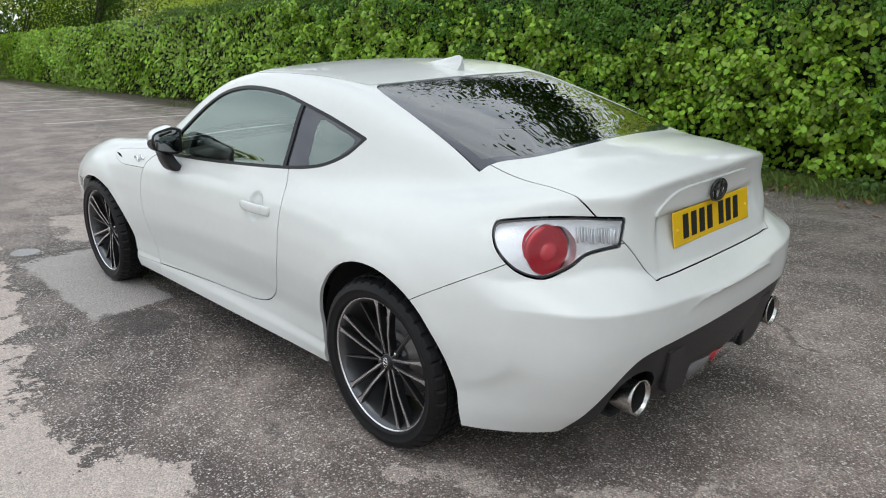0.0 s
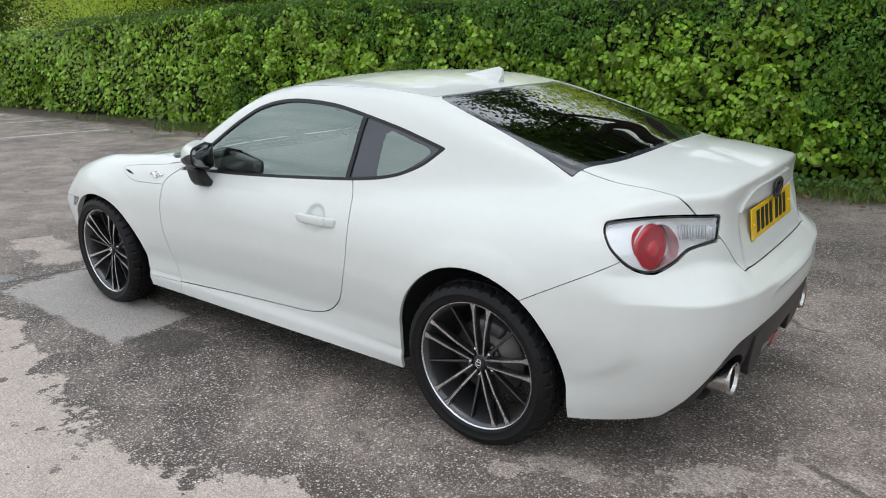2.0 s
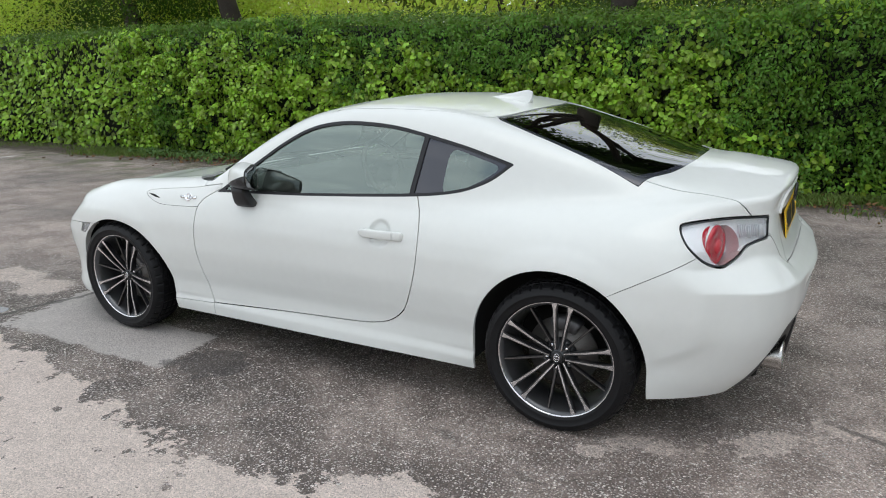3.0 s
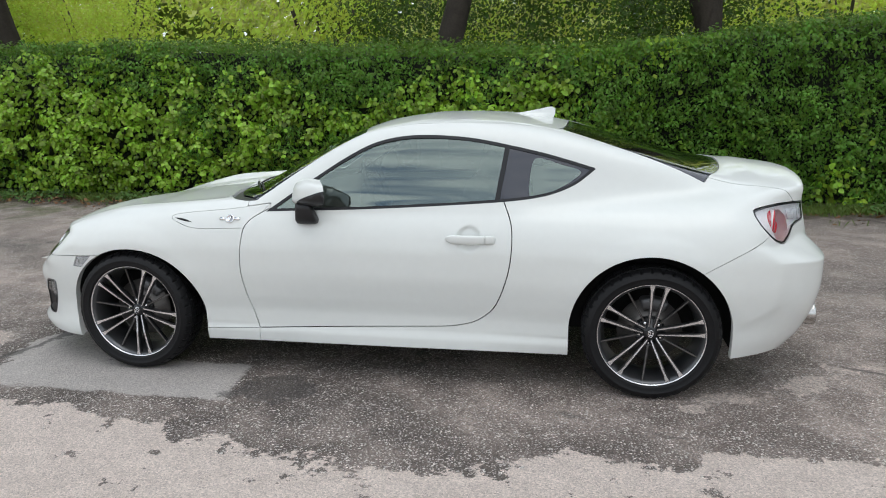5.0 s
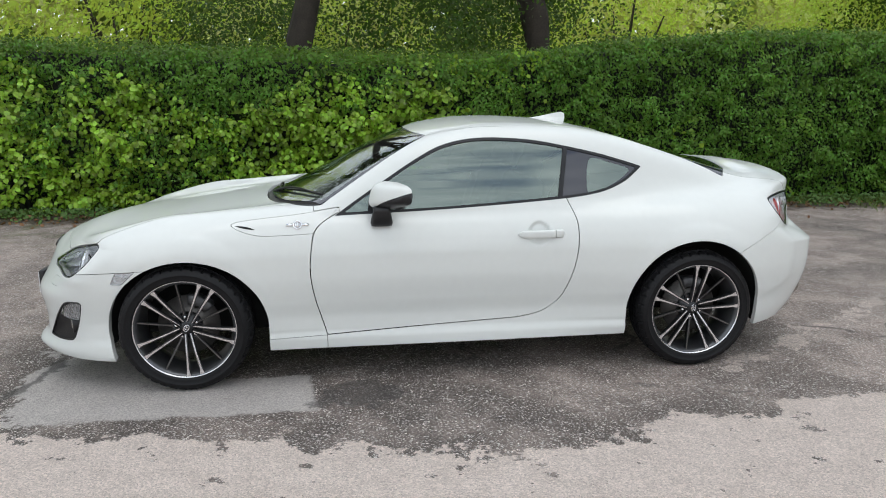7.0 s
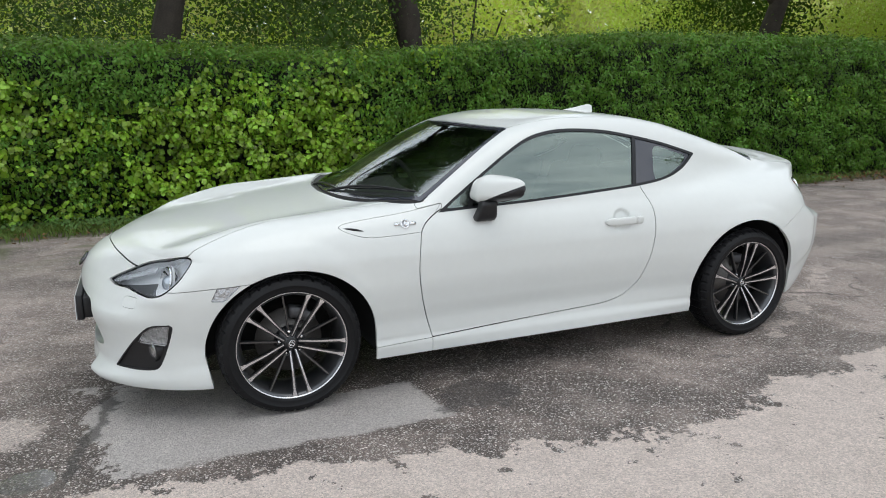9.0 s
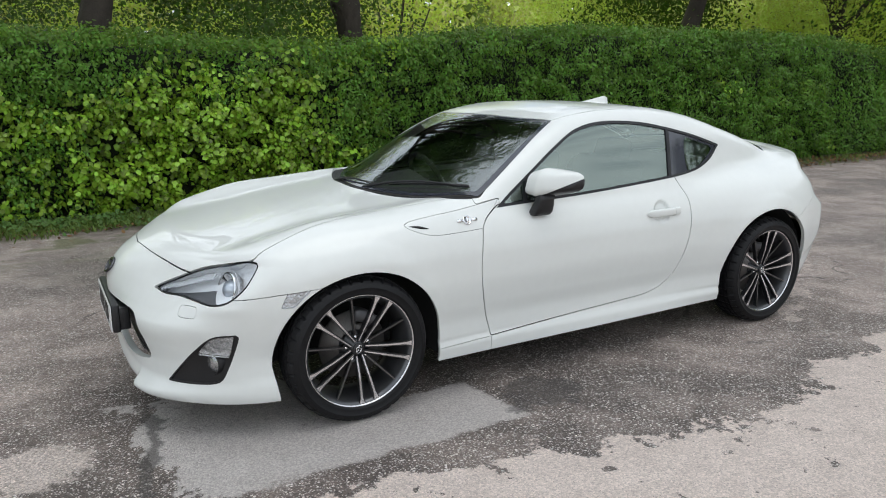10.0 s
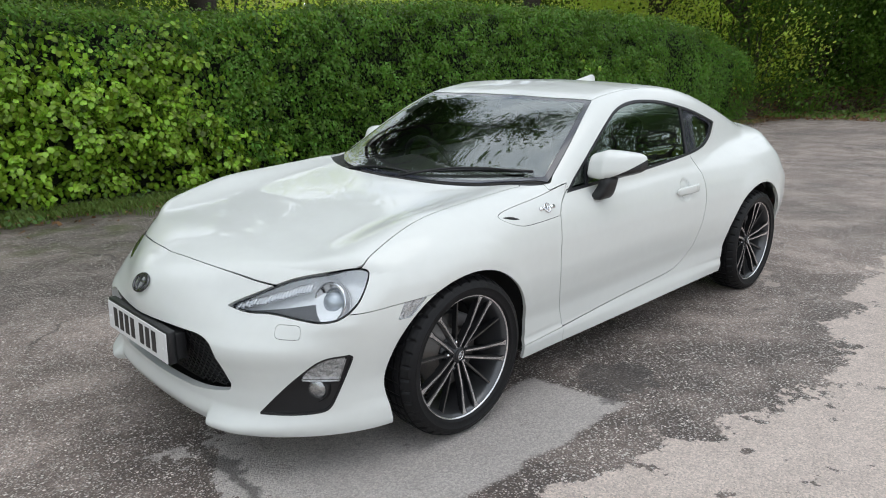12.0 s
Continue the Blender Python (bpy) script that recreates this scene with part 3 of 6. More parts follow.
side_panel = panel("side_panel", body, M_PAINT, car)
panel("front_wing", wing, M_PAINT, car)
garnishes = panel("wing_garnish", garnish, M_PAINT, car)
panel("sill_end", sill_end, M_PAINT, car)
doors = panel("door", door, M_PAINT, car)
panel("bonnet", bonnet, M_PAINT, car, True)
roof_ob = panel("roof", roof, M_PAINT, car, True)[0]
boot_ob = panel("boot_lid", boot, M_PAINT, car, True)[0]
front_bumper = panel("front_bumper", nose, M_PAINT, car, True, lip=0.03)[0]
rear_bumper = panel("rear_bumper", tail, M_PAINT, car, True, lip=0.02)[0]
x, w, z = xwz(diffuser)
hole = np.where(z > 0.335, (np.hypot(w - 0.478, z - 0.335) - 0.083), np.abs(w - 0.478) - 0.083)
diffuser = clip(diffuser, -hole)
diffuser_ob = panel("rear_diffuser", diffuser, M_BLACK, car, True, lip=0.03, label="black plastic diffuser", out=-0.008)[0]
panel("cowl", cowl, M_BLACK, car, True, lip=0.01, label="black plastic cowl below the windscreen", out=-0.012)
for side in panel("headlamp_washer_cover", washer, M_PAINT, front_bumper, lip=0.01):
    pass
panel("side_repeater", repeater, M_CLEAR, front_bumper, lip=0.006, label="clear side repeater lens", out=0.002)
panel("repeater_reflector", repeater, M_REPEATER, front_bumper, lip=0.0, label="silver reflector", out=-0.006)

# side glass: a black surround, the door pane, a black pillar, the small rear pane
x, w, z = xwz(glasshouse)
opening, surround = split(glasshouse, inside_of(DLO, x, z) + 0.013, 0.0)
panel("window_surround", surround, M_TRIM, car, lip=0.02, label="satin black window surround")
x, w, z = xwz(opening)
pillar, opening = split(opening, np.abs(x - 0.570 - 0.165 * (z - 0.89)) - 0.011, 0.0)
panel("window_pillar", pillar, M_TRIM, car, lip=0.01)
x, w, z = xwz(opening)
door_glass, quarter = split(opening, x - 0.570 - 0.165 * (z - 0.89), 0.0)
x, w, z = xwz(door_glass)
divider, door_glass = split(door_glass, np.abs(x + 0.395 - 0.25 * (z - 0.85)) - 0.010, 0.0)
panel("quarterlight_bar", divider, M_TRIM, car, lip=0.01)
for ob in panel("door_window", door_glass, M_SIDEGLASS, car, lip=0.0, label="green tinted side glass", out=-0.006):
    ob.visible_shadow = False
PANE = outline([(0.725, 0.918), (0.80, 0.932), (0.90, 0.980), (0.955, 1.030), (0.86, 1.064), (0.765, 1.092), (0.735, 1.08), (0.72, 1.0)], sharp=())
x, w, z = xwz(quarter)
pane, frit = split(quarter, inside_of(PANE, x, z), 0.0)
for ob in panel("quarter_window", pane, M_SIDEGLASS, car, lip=0.0, label="small tinted rear side pane", out=-0.006):
    ob.visible_shadow = False
panel("quarter_frit", frit, M_FRIT, car, lip=0.006, label="black glass border", out=-0.006)
for nm, m, poly, rim, material, label in (("windscreen", screen, SCREEN, 0.028, M_SCREEN, "tinted windscreen glass"), ("rear_window", backlight, BACKLIGHT, 0.032, M_REARGLASS, "dark tinted rear window")):
    x, w, z = xwz(m)
    clear, edge = split(m, inside_of(poly, x, w) + rim, 0.0)
    ob = panel(nm, clear, material, car, True, lip=0.0, label=label, out=-0.003)[0]
    ob.visible_shadow = False
    panel("glass_border", edge, M_FRIT, ob, True, lip=0.004, label="black glass border", out=-0.003)


# ---- lamps ----
def spot(mesh, a, b, how):
    """The point and the outward normal of a left-hand patch where its two outline coordinates are a and b."""
    x, w, z = xwz(mesh)
    u = {"q": x + w, "r": x - w, "x": x, "w": w}[how]
    i = np.argsort((u - a) ** 2 + (z - b) ** 2)[:4]
    return Vector(mesh[0][i].mean(0)), Vector(mesh[1][i].mean(0)).normalized()


def facing(p, n, side=-1, up=(0, 0, 1)):
    """A pose at p whose local -y looks along n; on the other side of the car for side 1."""
    p, n = Vector(p), Vector(n)
    if side > 0:
        p, n = Vector((p.x, -p.y, p.z)), Vector((n.x, -n.y, n.z))
    y = -n.normalized()
    x = y.cross(Vector(up)).normalized()
    z = x.cross(y)
    return Matrix(((x.x, y.x, z.x, p.x), (x.y, y.y, z.y, p.y), (x.z, y.z, z.z, p.z), (0, 0, 0, 1)))


def both(name, build, material, parents, label=""):
    """A left and a right part, from a function of the side and an empty mesh."""
    made = []
    for s, par in zip((-1, 1), parents):
        bm = bmesh.new()
        build(bm, s)
        bmesh.ops.recalc_face_normals(bm, faces=bm.faces)
        made.append(part(name, bm, material, par, label))
    return made


def lamp_wall(m, start, depth):
    """The wall that runs inwards from the edge of a lamp's lens, facing inwards."""
    V, N, T = m
    k = len(T)
    V, N, T = lipped((V - N * start, N, T), depth)
    return V, -N, T[k:, ::-1]


x, w, z = xwz(headlamp)
clear, rim = split(headlamp, inside_of(HEADLAMP, x + w, z) + 0.0045, 0.0)
head = panel("headlamp", clear, M_CLEAR, car, lip=0.0, label="clear headlamp lens over projector")
for ob in head:
    ob.visible_shadow = False
for hp, m in zip(head, (rim, mirrored(rim))):
    V, N, T = lipped(m, 0.010)
    arr_mesh("bezel", V, T, M_LAMPBLACK, hp, normals=N)
for hp, m in zip(head, (clear, mirrored(clear))):
    V, N, T = lamp_wall(m, 0.009, 0.040)
    arr_mesh("lamp_wall", V, T, M_SILVER, hp, normals=N)
inner = (headlamp[0] - headlamp[1] * 0.045, headlamp[1], headlamp[2])
x, w, z = xwz(headlamp)
f_low = np.maximum(np.maximum(z - 0.594 - 0.12 * (x + w + 1.4), x + w + 1.03), 0.078 - np.hypot(x + w + 1.085, z - 0.632))
dark, rest = split(inner, f_low, 0.0)
for hp, s in zip(head, (-1, 1)):
    for nm, m, material in (("dark_bezel", dark, M_LAMPGREY), ("reflector", rest, M_HEADSILVER)):
        m = m if s < 0 else mirrored(m)
        arr_mesh(nm, m[0], m[2], material, hp, normals=m[1])
HP, HN = spot(headlamp, -1.087, 0.630, "q")
HD = (HN * 0.45 + Vector((-0.9, -0.1, 0))).normalized()


def projector_ring(bm, s):
    bm_lathe(bm, [(0.066, 0.03), (0.069, 0.0), (0.066, -0.006), (0.060, -0.004), (0.046, 0.012), (0.040, 0.014), (0.038, 0.045)], 44, facing(HP - HN * 0.036, HD, s))


def projector_wing(bm, s):
    m = facing(HP - HN * 0.040, HD, s)
    pts = []
    for a in np.linspace(radians(150), radians(285), 24):
        pts.append(m @ Vector((-s * 0.090 * math.cos(a), 0.004, 0.084 * math.sin(a))))
    bm_tube(bm, pts, [0.003 + 0.013 * math.sin(math.pi * min(1, 0.1 + i / 27)) for i in range(24)], 10)


def projector_lens(bm, s):
    bm_lathe(bm, [(0.037, 0.02), (0.035, 0.004), (0.026, -0.008), (0.013, -0.014), (0.0, -0.016)], 32, facing(HP - HN * 0.036, HD, s))


both("projector_ring", projector_ring, M_CHROME, head, "bright ring round the projector")
def projector_bowl(bm, s):
    bm_lathe(bm, [(0.082, -0.002), (0.078, 0.008), (0.066, 0.012), (0.060, 0.03)], 40, facing(HP - HN * 0.042, HD, s))


both("projector_bowl", projector_bowl, M_SILVER, head, "silver projector housing")
both("projector_wing", projector_wing, M_SILVER, head, "silver crescent beside the projector")
both("projector_lens", projector_lens, mat("projector_glass", (0.50, 0.55, 0.60), 0.04, 0.6, coat=1.0), head, "dark glass projector lens")


def running_light(bm, s):
    for k in range(26):
        bm_box(bm, 0, 0, 0, 0.0160, 0.010, 0.018 + 0.014 * min(1, k / 10), 0.003, 1, pose(0, 0, 0, 0, 8, 0))
    vs = list(bm.verts)
    per = len(vs) // 26
    for k in range(26):
        t = k / 25
        p, n = spot(headlamp, -1.54 + 0.36 * t, 0.584 + 0.072 * t, "q")
        m = facing(p - n * 0.014, n, s)
        for v in vs[k * per:(k + 1) * per]:
            v.co = m @ v.co


both("running_light", running_light, mat("running_light_plastic", (0.62, 0.64, 0.67), 0.10, 0.5, coat=1.0), head, "row of clear running lights")

x, w, z = xwz(tail_lamp)
clear, rim = split(tail_lamp, inside_of(TAIL, x - w, z) + 0.008, 0.0)
rear_lamps = panel("tail_lamp", clear, M_CLEAR, car, lip=0.0, label="clear tail lamp with round red light")
for ob in rear_lamps:
    ob.visible_shadow = False
x, w, z = xwz(clear)
q = x - w
f_red = (np.hypot((q - 1.205) / 0.108, (z - 0.795) / 0.073) - 1) * 0.073
deep = (clear[0] - clear[1] * 0.016, clear[1], clear[2])
_, rest = split(deep, np.maximum(f_red, z - 0.862), 0.001)
TP, TN = spot(tail_lamp, 1.200, 0.797, "r")
TD = Vector((1.0, -0.28, 0.0)).normalized()
TC = TP - TN * 0.042
for lp, s in zip(rear_lamps, (-1, 1)):
    side = (lambda m: m) if s < 0 else mirrored
    V, N, T = side(clear)
    arr_mesh("lamp_back", V - N * 0.075, T, M_SILVER, lp, normals=N)
    V, N, T = lamp_wall(side(clear), 0.006, 0.020)
    arr_mesh("lamp_wall", V, T, M_SILVER, lp, normals=N)
    V, N, T = lipped(side(rim), 0.008)
    arr_mesh("bezel", V, T, M_LAMPBLACK, lp, normals=N)
    V, N, T = lipped(side(rest), 0.02)
    tagged(arr_mesh("reflector", V, T, M_SILVER, lp, normals=N), "silver lamp reflector")


def red_light(bm, s):
    bm_lathe(bm, [(0.081, 0.030), (0.080, 0.002), (0.073, -0.003), (0.060, -0.006), (0.052, -0.003), (0.038, -0.006), (0.0, -0.006)], 44, facing(TC, TD, s))


def lamp_bowl(bm, s):
    m, out, near = facing(TC, TD, s), [], []
    for a in np.linspace(0, 2 * math.pi, 41)[:-1]:
        p, n = spot(deep, 1.205 - 0.110 * math.cos(a), min(0.795 + 0.075 * math.sin(a), 0.860), "r")
        out.append(bm.verts.new((p.x, -s * p.y, p.z)))
        near.append(bm.verts.new(m @ Vector((s * 0.084 * math.cos(a), 0.004, 0.084 * math.sin(a)))))
    for j in range(40):
        bm.faces.new((out[j], out[(j + 1) % 40], near[(j + 1) % 40], near[j]))


both("red_light", red_light, M_RED, rear_lamps, "round red lamp lens")
both("lamp_bowl", lamp_bowl, M_SILVER, rear_lamps)


def red_core(bm, s):
    bm_lathe(bm, [(0.030, 0.0), (0.028, -0.010), (0.016, -0.014), (0.0, -0.015)], 28, facing(TC, TD, s))


def reverse_light(bm, s):
    for k in range(12):
        p, n = spot(tail_lamp, 1.318 + 0.0138 * k, 0.835 - 0.001 * k, "r")
        m = facing(p - n * 0.010, n, s)
        n0 = len(bm.verts)
        bm_box(bm, 0, 0, 0, 0.006 if k < 10 else 0.012, 0.008, 0.046, 0.002, 1)
        bm.verts.ensure_lookup_table()
        for v in list(bm.verts)[n0:]:
            v.co = m @ v.co


both("red_core", red_core, mat("red_bulb_cover", (0.62, 0.03, 0.05), 0.08, coat=1.0), rear_lamps)
both("reverse_light", reverse_light, mat("ribbed_clear_plastic", (0.75, 0.77, 0.80), 0.1, 0.4, coat=1.0), rear_lamps, "ribbed clear reversing light")

# fog pockets: black recess, indicator above, round lamp below
x, w, z = xwz(fog)
f_edge = inside_of(FOG, x + w, z) + 0.007
pocket, rim_strip = split(fog, f_edge, 0.0)
panel("fog_surround", rim_strip, M_BLACK, front_bumper, lip=0.02, label="black plastic rim")
x, w, z = xwz(pocket)
f = inside_of(INDICATOR, x + w, z)
ind, hollow = split(pocket, f, 0.0015)
depth = 0.035 * np.clip(-inside_of(FOG, xwz(hollow)[0] + xwz(hollow)[1], xwz(hollow)[2]) / 0.05, 0.1, 1)[:, None]
hollow = (hollow[0] - hollow[1] * depth, hollow[1], hollow[2])
panel("fog_recess", hollow, M_BLACK, front_bumper, lip=0.0, label="black plastic fog lamp recess")
panel("indicator_lens", ind, M_CLEAR, front_bumper, lip=0.01, label="clear indicator lens", out=-0.002)
panel("indicator_reflector", ind, M_REPEATER, front_bumper, lip=0.0, label="silver indicator reflector", out=-0.016)
FP, FN = spot(pocket, -1.150, 0.312, "q")
FD = (FN + Vector((-1.2, 0, 0))).normalized()


def fog_ring(bm, s):
    bm_lathe(bm, [(0.050, 0.05), (0.048, 0.0), (0.044, -0.004), (0.041, 0.004), (0.040, 0.03)], 32, facing(FP - FN * 0.030, FD, s))


def fog_glass(bm, s):
    bm_lathe(bm, [(0.041, 0.006), (0.030, -0.004), (0.015, -0.008), (0.0, -0.009)], 32, facing(FP - FN * 0.030, FD, s))


both("fog_lamp_ring", fog_ring, M_BLACK, (front_bumper, front_bumper))
both("fog_lamp", fog_glass, mat("fog_lamp_glass", (0.42, 0.43, 0.44), 0.10, 0.8, coat=1.0, bump=0.2, bump_scale=150), (front_bumper, front_bumper), "round clear fog lamp")

# grille: a dark back with a net of bent bars before it
panel("grille_back", grille, M_DARK, front_bumper, True, lip=0.0, out=-0.075)
bm = bmesh.new()
for k in range(15):
    zc = 0.238 + k * 0.0165
    run = []
    for i in range(-33, 34):
        wy = i * 0.0145
        zz = zc + (0.0055 if (i + k) % 2 else -0.0055)
        if inside_of(GRILLE, np.array([abs(wy)]), np.array([zz]))[0] < -0.004:
            xx = float(nose_x(np.array([zz]))[0] + nose_b(np.array([zz]))[0] * wy ** 4) + 0.055
            run.append(Vector((xx, wy, zz)))
    if len(run) > 2:
        bm_tube(bm, run, [0.0032] * len(run), 5)
part("grille_net", bm, M_BLACK, front_bumper, "black honeycomb grille")


# ---- plates and badges ----
def plate(name, m, colour, label, parent):
    bm = bmesh.new()
    bm_box(bm, 0, 0, 0, 0.52, 0.004, 0.111, 0.0015, 1, None)
    ob = part(name, bm, colour, parent, label, smooth=False)
    ob.matrix_basis = m
    xx = -0.205
    for k in range(7):
        bm = bmesh.new()
        bm_box(bm, xx + 0.020, -0.003, 0.002, 0.034, 0.002, 0.078, 0.0008, 1)
        part("character_bar", bm, M_INK, ob, "plain dark bar", smooth=False)
        xx += 0.053 + (0.026 if k == 3 else 0)
    for sx in (-0.235, 0.235):
        bm = bmesh.new()
        bm_lathe(bm, [(0.006, -0.002), (0.005, -0.005), (0.0, -0.006)], 12, pose(sx, 0, -0.004))
        part("screw_cap", bm, colour, ob)
    return ob


def badge(name, m, material, label, parent, sx, sz):
    bm = bmesh.new()
    pts = [Vector((sx * math.cos(a), -0.003, sz * math.sin(a))) for a in np.linspace(0, 2 * math.pi, 40)]
    bm_tube(bm, pts, [0.0055] * 40, 6, cap=False)
    for kx, kz, cz in ((0.42, 0.95, 0.0), (0.80, 0.32, 0.45)):
        pts = [Vector((sx * kx * math.cos(a), -0.002, sz * (cz + kz * math.sin(a)))) for a in np.linspace(0, 2 * math.pi, 32)]
        bm_tube(bm, pts, [0.0045] * 32, 6, cap=False)
    ob = part(name, bm, material, parent, label)
    ob.matrix_basis = m
    return ob


plate("rear_plate", facing((2.019, 0, 0.803), (1, 0, 0.13)), M_YELLOW, "yellow number plate with plain bars", boot_ob)
plinth = bmesh.new()
bm_box(plinth, -2.137, 0, 0.421, 0.03, 0.535, 0.122, 0.006, 2)
bm_box(plinth, -2.112, 0, 0.417, 0.06, 0.52, 0.10, 0.006, 2)
part("plate_plinth", plinth, M_BLACK, front_bumper)
plate("front_plate", facing((-2.156, 0, 0.418), (-1, 0, 0.02)), M_WHITE, "white number plate with plain bars", front_bumper)
badge("badge", facing((-2.117, 0, 0.594), (-0.80, 0, 0.60)), M_FEM, "dark chrome oval badge", front_bumper, 0.050, 0.034)
badge("badge", facing((2.028, 0.0, 0.892), (1, 0, -0.05)), mat("gloss_black_badge", (0.012, 0.012, 0.013), 0.12), "gloss black oval badge", boot_ob, 0.050, 0.034)
# raised moulding over the rear plate
GARN = outline([(-0.345, 0.862), (-0.30, 0.895), (-0.24, 0.925), (-0.15, 0.934), (0.15, 0.934), (0.24, 0.925), (0.30, 0.895), (0.345, 0.862)], sharp=(0, 7))
x, w, z = xwz(boot)
mould = clip(boot, np.maximum(inside_of(GARN, w, z), 1.9 - x))
panel("boot_moulding", mould, M_PAINT, boot_ob, True, lip=0.012, out=0.009)


# ---- mirrors, handles, vents, aerial, wipers, exhausts ----
def mirror_at(t):
    """Across, rear plane, depth, half height and middle height of the mirror's head, from the door outwards."""
    yy = 0.752 + 0.186 * t
    rear = -0.270 + 0.5 * (yy - 0.80)
    depth = (0.105 + 0.045 * min(1, t / 0.4)) * max(max(0.0, 1 - t ** 5) ** 0.55, 0.30)
    hz = 0.066 * (1 - 0.46 * max(0.0, (t - 0.3) / 0.7) ** 1.2) * (0.80 + 0.20 * min(1, t / 0.3)) * max(0.0, 1 - t ** 14) ** 0.5 + 0.005
    return yy, rear, depth, hz, 0.926 + 0.018 * t


def mirror_shell(lo, hi, grow):
    """The mirror's head: a deep bowl open to the rear, cut into a white cap and a black lower shell."""
    def build(bm, s):
        rings, nu, nv = [], 28, 44
        for i in range(nu + 1):
            yy, rear, depth, hz, cz = mirror_at(i / nu)
            row = []
            for j in range(nv):
                a = 2 * math.pi * j / nv
                ca, sa = math.cos(a), math.sin(a)
                px = -abs(ca) ** 0.60 * 0.92 * (depth + grow) if ca < 0 else 0.03 * ca
                up = math.copysign(abs(sa) ** 0.58, sa)
                tall = 0.90 + (0.10 * min(1, -px / 0.06) if up > 0 and px < 0 else 0)
                row.append(Vector((rear + px + (0.016 * up * abs(ca) if ca < 0 else 0), s * yy, cz + up * (hz + grow) * tall)))
            rings.append([bm.verts.new(p) for p in row])
        for A, B in zip(rings, rings[1:]):
            for j in range(nv):
                bm.faces.new((A[j], A[(j + 1) % nv], B[(j + 1) % nv], B[j]))
        bm.faces.new(rings[0])
        bm.faces.new(rings[-1])
        bmesh.ops.bisect_plane(bm, geom=bm.verts[:] + bm.edges[:] + bm.faces[:], plane_co=Vector((-0.270, s * 0.80, 0.9)), plane_no=Vector((1.0, s * -0.50, 0.0)).normalized(), clear_outer=True)
        n = Vector((-0.26, s * -0.36, 1.0)).normalized()
        o = Vector((-0.305, s * 0.860, 0.908))
        if lo:
            bmesh.ops.bisect_plane(bm, geom=bm.verts[:] + bm.edges[:] + bm.faces[:], plane_co=o, plane_no=n, clear_outer=True)
        else:
            bmesh.ops.bisect_plane(bm, geom=bm.verts[:] + bm.edges[:] + bm.faces[:], plane_co=o, plane_no=n, clear_inner=True)
    return build


def mirror_slab(scale, inset, out, thick):
    """A flat plate that fills the rear of the mirror's head."""
    def build(bm, s):
        top, low = [], []
        for t in np.linspace(inset, 1 - inset, 18):
            yy, rear, depth, hz, cz = mirror_at(t)
            edge = 1 - max(0.0, (abs(t - 0.5) - 0.42 + inset) / 0.10) ** 2 * 0.35
            top.append((rear + out, s * yy, cz + hz * scale * edge))
            low.append((rear + out, s * yy, cz - hz * scale * edge))
        loop = top + low[::-1]
        A = [bm.verts.new(p) for p in loop]
        B = [bm.verts.new((x - thick, y, z)) for x, y, z in loop]
        bm.faces.new(A)
        bm.faces.new(B[::-1])
        for i in range(len(A)):
            j = (i + 1) % len(A)
            bm.faces.new((A[j], A[i], B[i], B[j]))
    return build


caps = both("mirror_cap", mirror_shell(False, True, 0.003), M_PAINT, doors, "white mirror cap")
both("mirror_lower_shell", mirror_shell(True, False, 0.0), M_BLACK, doors, "black lower mirror shell")


def mirror_foot(bm, s):
    rings = []
    for zz, yy, hx, hy in ((0.782, 0.785, 0.040, 0.020), (0.786, 0.792, 0.050, 0.028), (0.802, 0.800, 0.054, 0.034), (0.830, 0.815, 0.049, 0.032), (0.858, 0.826, 0.042, 0.030), (0.885, 0.832, 0.040, 0.030)):
        ring = []
        for a in np.linspace(0, 2 * math.pi, 25)[:-1]:
            ca, sa = math.cos(a), math.sin(a)
            ring.append(bm.verts.new((-0.340 + hx * math.copysign(abs(ca) ** 0.5, ca), s * (yy + hy * math.copysign(abs(sa) ** 0.5, sa)), zz)))
        rings.append(ring)
    for A, B in zip(rings, rings[1:]):
        for j in range(24):
            bm.faces.new((A[j], A[(j + 1) % 24], B[(j + 1) % 24], B[j]))
    bm.faces.new(rings[0])
    bm.faces.new(rings[-1])


both("mirror_bezel", mirror_slab(0.885, 0.015, -0.001, 0.02), M_BLACK, doors, "black mirror surround")
both("mirror_foot", mirror_foot, M_BLACK, doors, "black mirror foot")
both("mirror_glass", mirror_slab(0.74, 0.09, 0.003, 0.004), mat("mirror_silver", (0.20, 0.21, 0.22), 0.02, 1.0), doors, "mirror glass")
for cap_ob in caps:
    cap_ob.data.validate()


